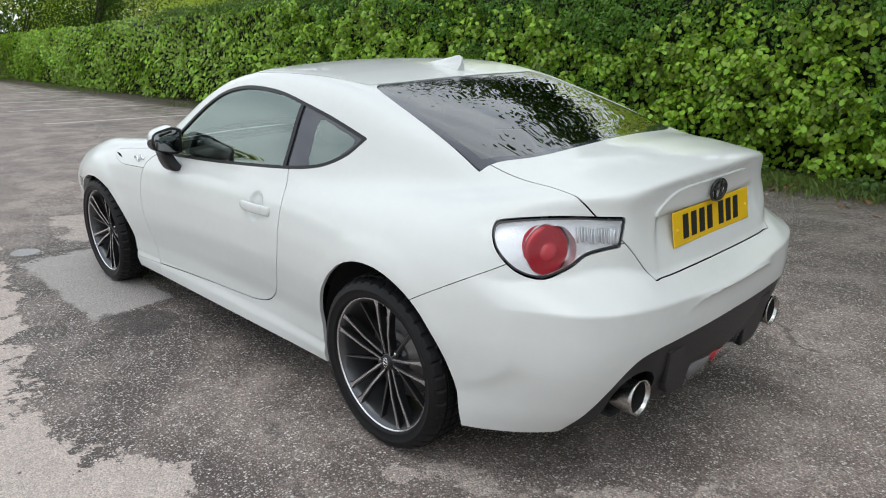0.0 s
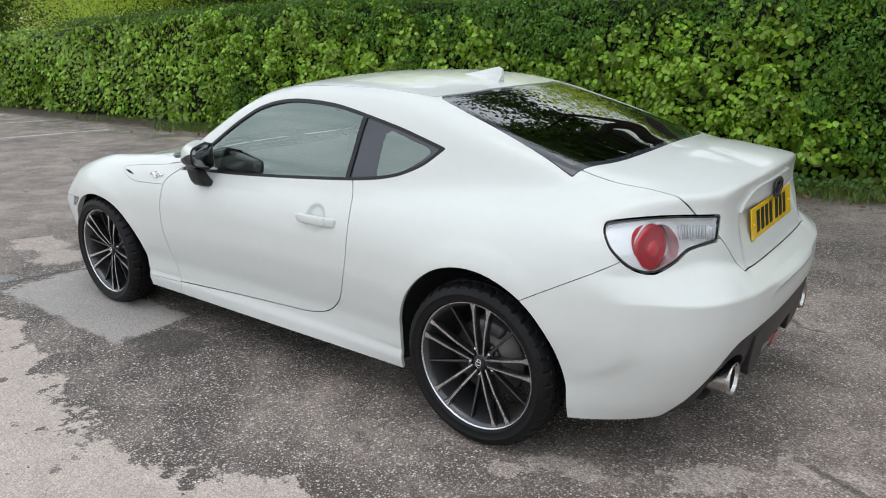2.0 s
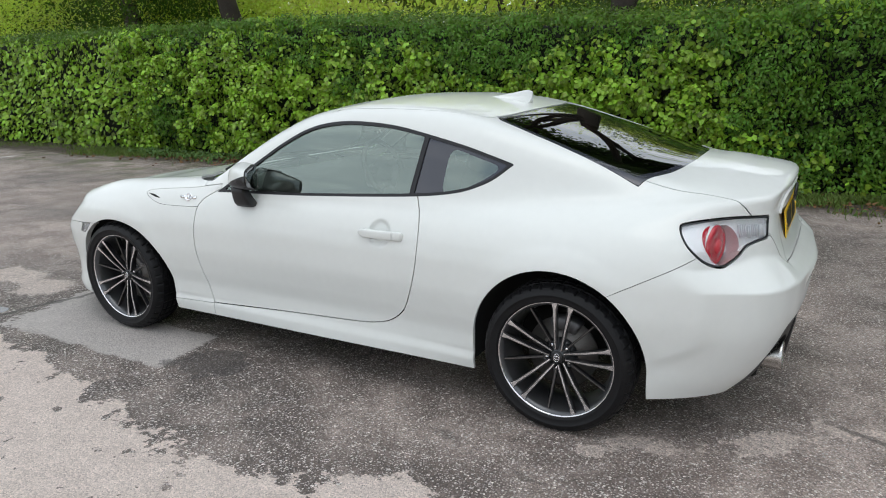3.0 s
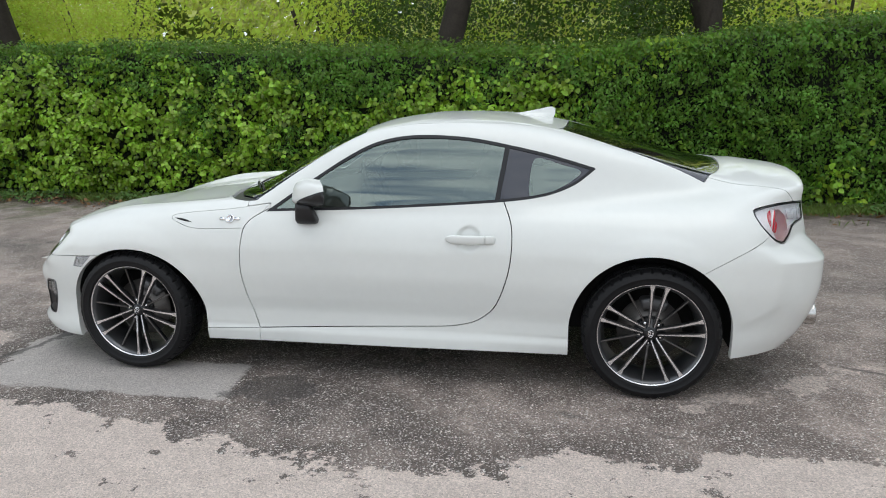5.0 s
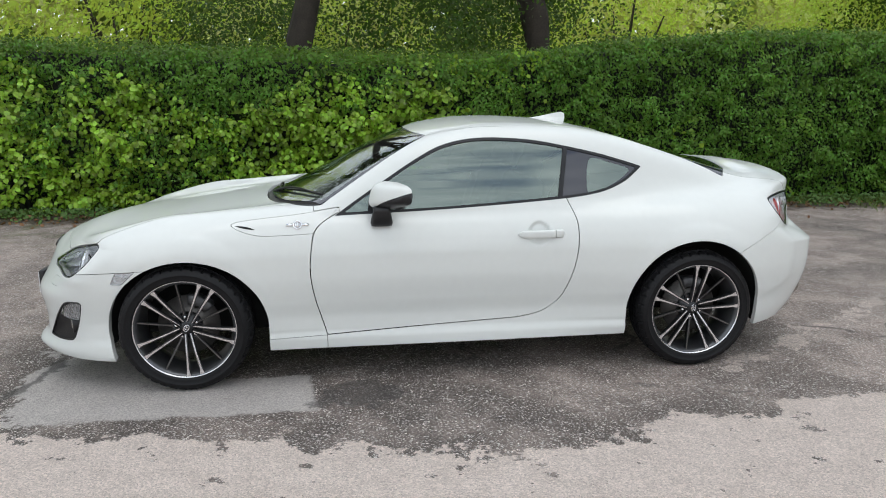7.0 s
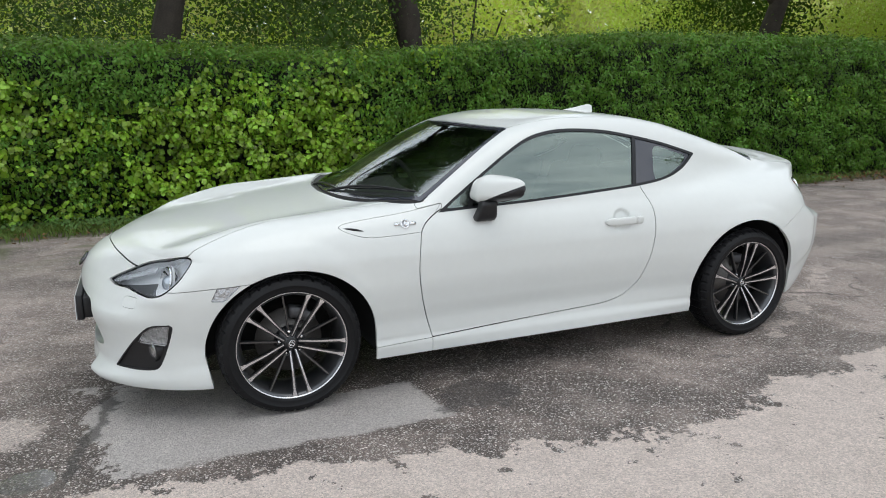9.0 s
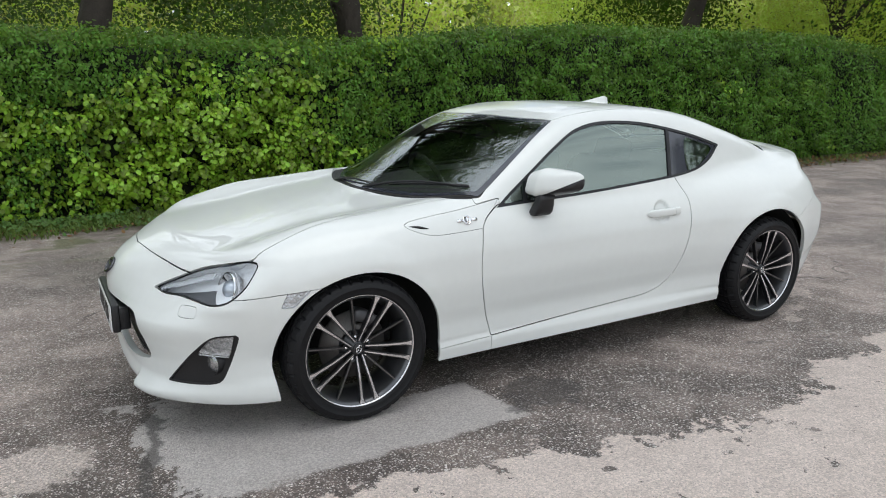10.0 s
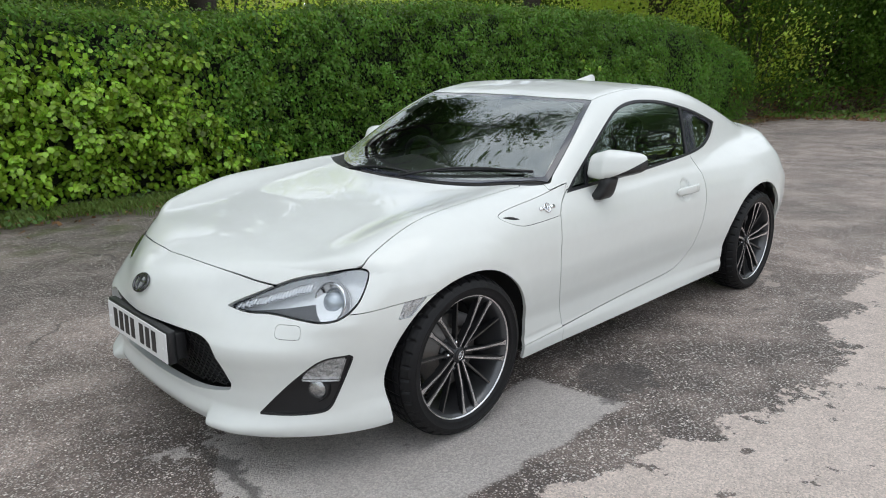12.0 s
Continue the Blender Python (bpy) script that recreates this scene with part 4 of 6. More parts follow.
def grip(x0, x1, ends):
    """A stretch of the door handle with flat faces and rounded edges; its ends taper where told."""
    def build(bm, s):
        rings = []
        for x in np.linspace(x0, x1, 19):
            front, back = (x - 0.338) / 0.045, (0.574 - x) / 0.014
            e = min(1.0, math.sqrt(max(0.06, 1 - max(0.0, 1 - (front if ends < 0 else 9)) ** 2))) * min(1.0, math.sqrt(max(0.10, 1 - max(0.0, 1 - (back if ends > 0 else 9)) ** 2)))
            yy = 0.806 + 0.018 * math.sin(math.pi * min(1, max(0.0, (x - 0.320) / 0.270))) ** 0.5
            ring = []
            for a in np.linspace(0, 2 * math.pi, 21)[:-1]:
                ca, sa = math.cos(a), math.sin(a)
                ring.append(bm.verts.new((x, s * (yy + 0.011 * e * math.copysign(abs(ca) ** 0.6, ca)), 0.7275 + 0.004 * (x - 0.45) + 0.0205 * e * math.copysign(abs(sa) ** 0.7, sa))))
            rings.append(ring)
        for A, B in zip(rings, rings[1:]):
            for j in range(20):
                bm.faces.new((A[j], A[(j + 1) % 20], B[(j + 1) % 20], B[j]))
        bm.faces.new(rings[0])
        bm.faces.new(rings[-1])
    return build


handles = both("door_handle", grip(0.338, 0.526, -1), M_PAINT, doors, "white door handle")
both("lock_cover", grip(0.5285, 0.574, 1), M_PAINT, handles, "white lock cover beside the handle")


def vent(bm, s):
    p, n = spot(garnish, -0.985, 0.788, "x")
    m = facing(p + n * 0.001, n, s)
    k = 1 if s < 0 else -1
    poly = [(k * (-0.046 + 0.092 * t), -0.011 * (t - 0.5) * 2 + 0.007 * math.sin(math.pi * t)) for t in np.linspace(0, 1, 12)] + [(k * (-0.046 + 0.092 * t), -0.011 * (t - 0.5) * 2 - 0.005 * math.sin(math.pi * t)) for t in np.linspace(1, 0, 12)[1:-1]]
    bm_prism(bm, poly, 0.006, m)


both("wing_vent", vent, M_DARK, garnishes, "narrow black vent slot")


def wing_badge(bm, s):
    p, n = spot(garnish, -0.742, 0.796, "x")
    m = facing(p + n * 0.003, n, s)
    bm_lathe(bm, [(0.022, 0.004), (0.022, -0.002), (0.017, -0.002), (0.017, 0.002), (0.0, 0.002)], 24, m)
    for sx in (-1, 1):
        poly = [(sx * 0.022, -0.006), (sx * 0.050, -0.008), (sx * 0.054, 0.0), (sx * 0.050, 0.008), (sx * 0.022, 0.006)]
        bm_prism(bm, poly, 0.004, m @ pose(0, -0.002, 0))
    bm_prism(bm, [(-0.004, -0.014), (0.004, -0.014), (0.006, 0.014), (-0.002, 0.014)], 0.004, m @ pose(0, -0.003, 0))


both("wing_badge", wing_badge, M_CHROME, garnishes, "chrome round badge with side bars")

bm = bmesh.new()
rings = []
for k in range(13):
    t = k / 12
    px = 0.565 + 0.235 * t
    zb = float(cab_c(np.array([px]))[0]) - 0.004
    h = 0.064 * (min(1, t * 1.12) ** 1.35) * (1 if t < 0.96 else 0.92)
    wd = 0.034 * (math.sin(math.pi * min(1, 0.15 + t * 0.6)))
    rings.append([bm.verts.new((px + (0.012 if zz else 0) * t, 0.052 + yy * wd * (0.16 if zz > 0.9 else 0.45 if zz else 1), zb + zz * h)) for yy, zz in ((-1, 0), (-1, 0.5), (-1, 0.97), (0, 1.0), (1, 0.97), (1, 0.5), (1, 0))])
for A, B in zip(rings, rings[1:]):
    for j in range(6):
        bm.faces.new((A[j], A[j + 1], B[j + 1], B[j]))
bm.faces.new(rings[-1])
part("aerial_fin", bm, M_PAINT, roof_ob, "white shark-fin aerial", smooth=False)


def on_screen(x, y, lift):
    """A point over the windscreen."""
    z = float(cab_c(np.array([x]))[0] - cab_k(np.array([x]))[0] * y * y)
    return Vector((x, y, z + lift))


for (xa, ya), (xb, yb) in (((-0.915, -0.06), (-0.66, -0.60)), ((-0.90, 0.46), (-0.88, -0.10))):
    bm = bmesh.new()
    pts = [on_screen(xa + (xb - xa) * t, ya + (yb - ya) * t, 0.012 + 0.012 * math.sin(math.pi * t)) for t in np.linspace(0, 1, 12)]
    bm_tube(bm, pts, [0.008 - 0.004 * t for t in np.linspace(0, 1, 12)], 6)
    arm = part("wiper", bm, M_BLACK, car, "black wiper arm and blade")
    bm = bmesh.new()
    pts = [on_screen(xa + (xb - xa) * t - 0.0, ya + (yb - ya) * t, 0.006) + Vector((0.02, 0, 0.006)) for t in np.linspace(0.25, 1.05, 12)]
    bm_tube(bm, pts, [0.006] * 12, 4)
    part("blade", bm, M_BLACK, arm)


def tailpipe(bm, s):
    bm_lathe(bm, [(0.047, 0.26), (0.053, 0.06), (0.056, 0.010), (0.058, 0.0), (0.055, -0.003), (0.050, 0.002), (0.048, 0.16), (0.0, 0.16)], 36, facing((2.070, -0.478, 0.336), (1, 0, 0.03), s))


# near-black liner that puts shade into the pipe's bore
def pipe_shade(bm, s):
    bm_lathe(bm, [(0.0492, 0.012), (0.0475, 0.15), (0.0, 0.15)], 28, facing((2.070, -0.478, 0.336), (1, 0, 0.03), s))


pipes = both("tailpipe", tailpipe, M_STEEL, (car, car), "polished steel tailpipe")
both("pipe_shade_liner", pipe_shade, M_DARK, pipes)


def pipe_cutout(bm, s):
    bm_lathe(bm, [(0.086, -0.01), (0.086, 0.0), (0.086, 0.20), (0.0, 0.21)], 28, facing((1.965, -0.478, 0.345), (1, 0, 0.03), s))


both("pipe_surround", pipe_cutout, M_BLACK, (diffuser_ob, diffuser_ob))
bm = bmesh.new()
bm_prism(bm, [(-0.16, -0.045), (-0.19, 0.03), (0.19, 0.03), (0.16, -0.045)], 0.05, facing((2.07, 0, 0.315), (1, 0, -0.25)))
low_light = part("rear_fog_lamp", bm, mat("smoked_clear_plastic", (0.20, 0.20, 0.21), 0.12, 0.2, coat=1.0), diffuser_ob, "smoked clear lower lamp")
bm = bmesh.new()
bm_prism(bm, [(-0.042, 0.018), (0.042, 0.018), (0.0, -0.045)], 0.02, facing((2.075, 0, 0.315), (1, 0, -0.25)))
part("red_light", bm, M_RED, low_light, "red triangular lamp")
bm = bmesh.new()
bm_prism(bm, [(-0.370, 0.20), (0.370, 0.20), (0.355, 0.08), (0.33, 0.035), (0.30, 0.015), (0.215, 0.01), (0.195, 0.09), (-0.195, 0.09), (-0.215, 0.01), (-0.30, 0.015), (-0.33, 0.035), (-0.355, 0.08)], 0.14, facing((2.068, 0, 0.26), (1, 0, -0.16)))
bmesh.ops.recalc_face_normals(bm, faces=bm.faces)
bmesh.ops.bevel(bm, geom=[e for e in bm.edges if e.calc_face_angle(0) > 0.3], offset=0.006, segments=2, affect="EDGES", profile=0.5)
part("diffuser_panel", bm, M_BLACK, diffuser_ob, smooth=False)


# ---- wheels: five pairs of machined blades and five thin dark spokes ----
def blade(r0, r1, l0, l1, w0, w1, y0, y1, thick):
    """Corner points of a long tapered bar lying along local x from r0 to r1."""
    out = []
    for r, l, wd, y in ((r0, l0, w0, y0), (r1, l1, w1, y1)):
        out.append([(r, y, l - wd / 2), (r, y, l + wd / 2), (r, y + thick, l + wd / 2 * 0.7), (r, y + thick, l - wd / 2 * 0.7)])
    return out


def bm_blade(bm, ends, m):
    A, B = [[bm.verts.new(m @ Vector(p)) for p in e] for e in ends]
    for j in range(4):
        bm.faces.new((A[j], A[(j + 1) % 4], B[(j + 1) % 4], B[j]))
    bm.faces.new(A[::-1])
    bm.faces.new(B)


def make_wheel():
    """A wheel at the origin, outer face towards -y; its barrel carries the other pieces."""
    bm = bmesh.new()
    bm_lathe(bm, [(0.2365, -0.0560), (0.2345, -0.0555), (0.226, -0.044), (0.221, -0.034), (0.215, 0.0), (0.205, 0.06), (0.215, 0.12), (0.230, 0.135)], 72)
    wheel = part("wheel", bm, M_BARREL, car, "dark alloy wheel with black tyre")
    bm = bmesh.new()
    bm_lathe(bm, [(0.2352, -0.0560), (0.2378, -0.0602), (0.2415, -0.0605), (0.2435, -0.055), (0.2435, -0.040), (0.236, -0.040)], 96)
    part("rim_edge", bm, M_CUT, wheel, "bright machined rim edge")
    # tyre: sidewall with ridges, shoulder cut by cross grooves, tread with ring grooves
    n = 240
    prof = [(0.2330, -0.050), (0.2440, -0.066), (0.2475, -0.070), (0.2500, -0.0695), (0.2700, -0.0755), (0.2715, -0.0765), (0.2740, -0.0765), (0.2755, -0.0750), (0.2890, -0.0715), (0.2980, -0.0630), (0.3040, -0.0510), (0.3080, -0.0390), (0.3090, -0.0330), (0.3050, -0.0325), (0.3050, -0.0260), (0.3122, -0.0255), (0.3125, -0.004), (0.3060, -0.0035), (0.3060, 0.0035), (0.3125, 0.004), (0.3125, 0.030), (0.3060, 0.0305), (0.3060, 0.0375), (0.3122, 0.038), (0.3122, 0.062), (0.3050, 0.0625), (0.3050, 0.069), (0.3105, 0.0695), (0.3060, 0.094), (0.2850, 0.108), (0.2400, 0.104)]
    bm = bmesh.new()
    rings = []
    for r, y in prof:
        ring = []
        for i in range(n):
            cut = 0.0065 if (i % 6 == 0 and (0.296 < r and y < -0.034)) else 0.004 if (i % 6 == 3 and r > 0.31 and -0.03 < y < 0.07) else 0.0
            a = 2 * math.pi * i / n
            ring.append(bm.verts.new(((r - cut) * math.cos(a), y, (r - cut) * math.sin(a))))
        rings.append(ring)
    for A, B in zip(rings, rings[1:]):
        for i in range(n):
            bm.faces.new((A[i], A[(i + 1) % n], B[(i + 1) % n], B[i]))
    tyre = part("tyre", bm, M_RUBBER, wheel, "black treaded tyre", smooth=False)
    for f in tyre.data.polygons:
        f.use_smooth = math.hypot(f.center.x, f.center.z) < 0.292
    for k in range(5):
        turn = pose(0, 0, 0, 0, -72 * k, 0)
        for s in (-1, 1):
            bm = bmesh.new()
            bm_blade(bm, blade(0.030, 0.120, s * 0.0120, s * 0.0200, 0.012, 0.0140, -0.0215, -0.040, 0.030), turn)
            bm_blade(bm, blade(0.120, 0.205, s * 0.0200, s * 0.0295, 0.0140, 0.0185, -0.040, -0.0490, 0.026), turn)
            bm_blade(bm, blade(0.205, 0.2300, s * 0.0295, s * 0.0328, 0.0185, 0.0300, -0.0490, -0.0505, 0.020), turn)
            part("spoke", bm, M_GUN, wheel, smooth=False)
            bm = bmesh.new()
            bm_blade(bm, blade(0.031, 0.120, s * 0.0125, s * 0.0210, 0.0048, 0.0066, -0.0230, -0.0415, 0.003), turn)
            bm_blade(bm, blade(0.120, 0.205, s * 0.0210, s * 0.0305, 0.0066, 0.0095, -0.0415, -0.0505, 0.003), turn)
            bm_blade(bm, blade(0.205, 0.2345, s * 0.0305, s * 0.0340, 0.0095, 0.0240, -0.0505, -0.0545, 0.003), turn)
            part("spoke_face", bm, M_CUT, wheel, "bright machined spoke face", smooth=False)
        thin = pose(0, 0, 0, 0, -72 * k - 36, 0)
        bm = bmesh.new()
        bm_blade(bm, blade(0.052, 0.226, 0.0, 0.0, 0.010, 0.0085, -0.012, -0.040, 0.022), thin)
        part("thin_spoke", bm, M_GUN, wheel, "thin dark spoke", smooth=False)
        bm = bmesh.new()
        bm_blade(bm, blade(0.062, 0.227, 0.0, 0.0, 0.0022, 0.0034, -0.0150, -0.0415, 0.003), thin)
        part("thin_spoke_face", bm, M_DISC, wheel, "narrow machined spoke edge", smooth=False)
        bm = bmesh.new()
        bm_lathe(bm, [(0.016, 0.03), (0.0165, -0.012), (0.0135, -0.013), (0.0130, 0.004), (0.0, 0.004)], 18, thin @ pose(0.050, 0, 0))
        part("nut_seat", bm, M_GUN, wheel)
        bm = bmesh.new()
        bm_lathe(bm, [(0.0095, 0.01), (0.0095, -0.010), (0.0080, -0.014), (0.004, -0.0165), (0.0, -0.017)], 6, thin @ pose(0.050, 0, 0))
        part("wheel_nut", bm, M_CHROME, wheel, "chrome wheel nut", smooth=False)
    bm = bmesh.new()
    bm_lathe(bm, [(0.074, 0.03), (0.068, 0.010), (0.050, 0.000), (0.034, -0.010), (0.026, -0.0215), (0.0, -0.0215)], 40)
    part("hub", bm, M_GUN, wheel)
    bm = bmesh.new()
    bm_lathe(bm, [(0.0250, -0.020), (0.0250, -0.0265), (0.0225, -0.0285), (0.0, -0.0295)], 32)
    cap = part("centre_cap", bm, M_BLACK, wheel, "black centre cap with plain oval badge")
    bm = bmesh.new()
    for sx, sz, cz in ((0.0175, 0.012, 0.0), (0.0065, 0.011, 0.0), (0.013, 0.005, 0.006)):
        pts = [Vector((sx * math.cos(a), -0.0300, cz + sz * math.sin(a))) for a in np.linspace(0, 2 * math.pi, 24)]
        bm_tube(bm, pts, [0.0016] * 24, 5, cap=False)
    part("badge", bm, M_CHROME, cap)
    bm = bmesh.new()
    bm_lathe(bm, [(0.147, 0.052), (0.147, 0.040), (0.092, 0.040), (0.088, 0.020), (0.060, 0.020)], 48)
    part("brake_disc", bm, M_DISC, wheel, "worn steel brake disc")
    bm = bmesh.new()
    rows = []
    for k in range(13):
        a0 = radians(-26 + 4.4 * k)
        e = 0.008 if k in (0, 12) else 0.0
        rows.append([bm.verts.new((r * math.cos(a0), y, r * math.sin(a0))) for r, y in ((0.102 + e, 0.07), (0.102 + e, 0.022 + e), (0.110, 0.014 + e), (0.148, 0.014 + e), (0.156 - e, 0.022 + e), (0.156 - e, 0.07))])
    for A, B in zip(rows, rows[1:]):
        for j in range(5):
            bm.faces.new((A[j], B[j], B[j + 1], A[j + 1]))
    bm.faces.new(rows[0])
    bm.faces.new(rows[-1][::-1])
    part("brake_caliper", bm, mat("grey_caliper", (0.14, 0.14, 0.145), 0.5, 0.6, var=0.1), wheel, "grey brake caliper")
    return wheel


first = make_wheel()
Y_F, Y_R = 0.800, 0.798
first.matrix_basis = pose(-1.284, -Y_F, 0.312, 0, -62, 0)
copy_thing(first, pose(1.285, -Y_R, 0.312, 0, -83, 0))
copy_thing(first, pose(-1.284, Y_F, 0.282, 0, 20, 180))
copy_thing(first, pose(1.285, Y_R, 0.282, 0, 50, 180))

# wheel wells and the floor beneath
for xc, rx, cz in ((-1.272, 0.395, 0.30), (1.277, 0.387, 0.31)):
    for s in (-1, 1):
        bm = bmesh.new()
        a_s = np.linspace(-0.24, math.pi + 0.24, 32)
        outer = [bm.verts.new((xc + rx * math.cos(a), s * 0.800, cz + rx * math.sin(a))) for a in a_s]
        inner_ring = [bm.verts.new((xc + rx * math.cos(a), s * 0.50, cz + rx * math.sin(a))) for a in a_s]
        for i in range(len(a_s) - 1):
            bm.faces.new((outer[i], outer[i + 1], inner_ring[i + 1], inner_ring[i]))
        bm.faces.new(inner_ring)
        part("wheel_well", bm, M_DARK, car, "black wheel arch liner")
bm = bmesh.new()
bm_box(bm, 0.0, 0, 0.19, 1.72, 1.46, 0.03, 0.01, 1)
bm_box(bm, -1.80, 0, 0.19, 0.40, 1.0, 0.03, 0.01, 1)
bm_box(bm, 1.76, 0, 0.25, 0.45, 1.0, 0.03, 0.01, 1)
bm_box(bm, -1.27, 0, 0.20, 0.8, 0.98, 0.03, 0.01, 1)
bm_box(bm, 1.27, 0, 0.24, 0.8, 0.98, 0.03, 0.01, 1)
part("underbody", bm, M_DARK, car, "black underbody")
bm = bmesh.new()
bm_box(bm, -1.10, 0, 0.50, 0.05, 0.98, 0.6, 0.01, 1)
part("bulkhead", bm, M_DARK, car)

# ---- cabin ----
V, N, T = welded(roof)
arr_mesh("headliner", V - N * 0.03, T[:, ::-1], M_HEADLINER, roof_ob, normals=-N)
bm = bmesh.new()
rings = []
for yy in np.linspace(-0.66, 0.66, 23):
    hood = 0.045 * math.exp(-((yy - 0.36) / 0.17) ** 2)
    prof = [(-0.92, 0.80), (-0.72, 0.835), (-0.52, 0.850 + hood * 0.7), (-0.44, 0.845 + hood), (-0.41, 0.80), (-0.43, 0.62), (-0.46, 0.40)]
    rings.append([bm.verts.new((px + 0.12 * abs(yy) ** 2, yy, pz - 0.05 * yy * yy)) for px, pz in prof])
for A, B in zip(rings, rings[1:]):
    for j in range(len(A) - 1):
        bm.faces.new((A[j], B[j], B[j + 1], A[j + 1]))
part("dashboard", bm, M_CABIN2, car, "dark grey dashboard")
bm = bmesh.new()
m = Matrix.Translation((-0.30, 0.36, 0.80)) @ Euler((0, radians(-24), 0)).to_matrix().to_4x4()
pts = [m @ Vector((0, 0.182 * math.cos(a), 0.182 * math.sin(a))) for a in np.linspace(0, 2 * math.pi, 40)]
bm_tube(bm, pts, [0.016] * 40, 8, cap=False)
for a in (0.2, math.pi - 0.2, -math.pi / 2):
    bm_tube(bm, [m @ Vector((0.0, 0.18 * math.cos(a), 0.18 * math.sin(a))), m @ Vector((-0.03, 0.05 * math.cos(a), 0.05 * math.sin(a)))], [0.014, 0.03], 8)
bm_tube(bm, [m @ Vector((0.0, 0, 0)), m @ Vector((-0.18, 0, -0.02))], [0.075, 0.05], 16)
part("steering_wheel", bm, M_CABIN, car, "black steering wheel")


def seat_shell(bm, y, x, lean, hgt, wid):
    """A bucket seat: cushion and a winged backrest with a headrest."""
    for (cx, cz, sx, sz, tilt, sy) in ((x - 0.02, 0.40, 0.52, 0.16, -8, wid), (x + 0.27, 0.68, 0.14, 0.62, lean, wid), (x + 0.37, 0.985, 0.10, 0.20, lean, wid * 0.52)):
        mm = Euler((0, radians(tilt), 0)).to_matrix().to_4x4()
        bm_box(bm, cx, y, cz, sx, sy, sz, 0.05, 4, mm)
    for s in (-1, 1):
        bm_box(bm, x + 0.235, y + s * wid * 0.46, 0.66, 0.17, 0.09, 0.46, 0.035, 3, Euler((0, radians(lean), 0)).to_matrix().to_4x4())
        bm_box(bm, x - 0.02, y + s * wid * 0.46, 0.46, 0.44, 0.09, 0.14, 0.035, 3)


for y in (-0.36, 0.36):
    bm = bmesh.new()
    seat_shell(bm, y, 0.12, 17, 0.6, 0.48)
    part("front_seat", bm, M_CABIN, car, "black bucket seat with headrest")
bm = bmesh.new()
bm_box(bm, 0.88, 0, 0.62, 0.14, 1.10, 0.55, 0.05, 3, Euler((0, radians(28), 0)).to_matrix().to_4x4())
bm_box(bm, 0.68, 0, 0.40, 0.40, 1.10, 0.16, 0.05, 3)
part("rear_seat", bm, M_CABIN, car, "black rear bench seat")
bm = bmesh.new()
bm_box(bm, 1.28, 0, 0.86, 0.62, 1.10, 0.03, 0.01, 1, Euler((0, radians(-4), 0)).to_matrix().to_4x4())
part("parcel_shelf", bm, M_CABIN, car, "dark parcel shelf")
for s in (-1, 1):
    bm = bmesh.new()
    bm_box(bm, 0.0, s * 0.685, 0.62, 1.15, 0.04, 0.40, 0.015, 2)
    bm_box(bm, 0.05, s * 0.655, 0.66, 0.55, 0.05, 0.07, 0.02, 2)
    part("door_lining", bm, M_CABIN, doors[0 if s < 0 else 1], "black door lining with armrest")
bm = bmesh.new()
bm_box(bm, -0.12, 0.0, 1.105, 0.03, 0.20, 0.06, 0.012, 2)
bm_tube(bm, [Vector((-0.12, 0, 1.11)), Vector((-0.14, 0, 1.155))], [0.01, 0.012], 8)
part("rear_view_mirror", bm, M_CABIN, car, "black rear-view mirror")


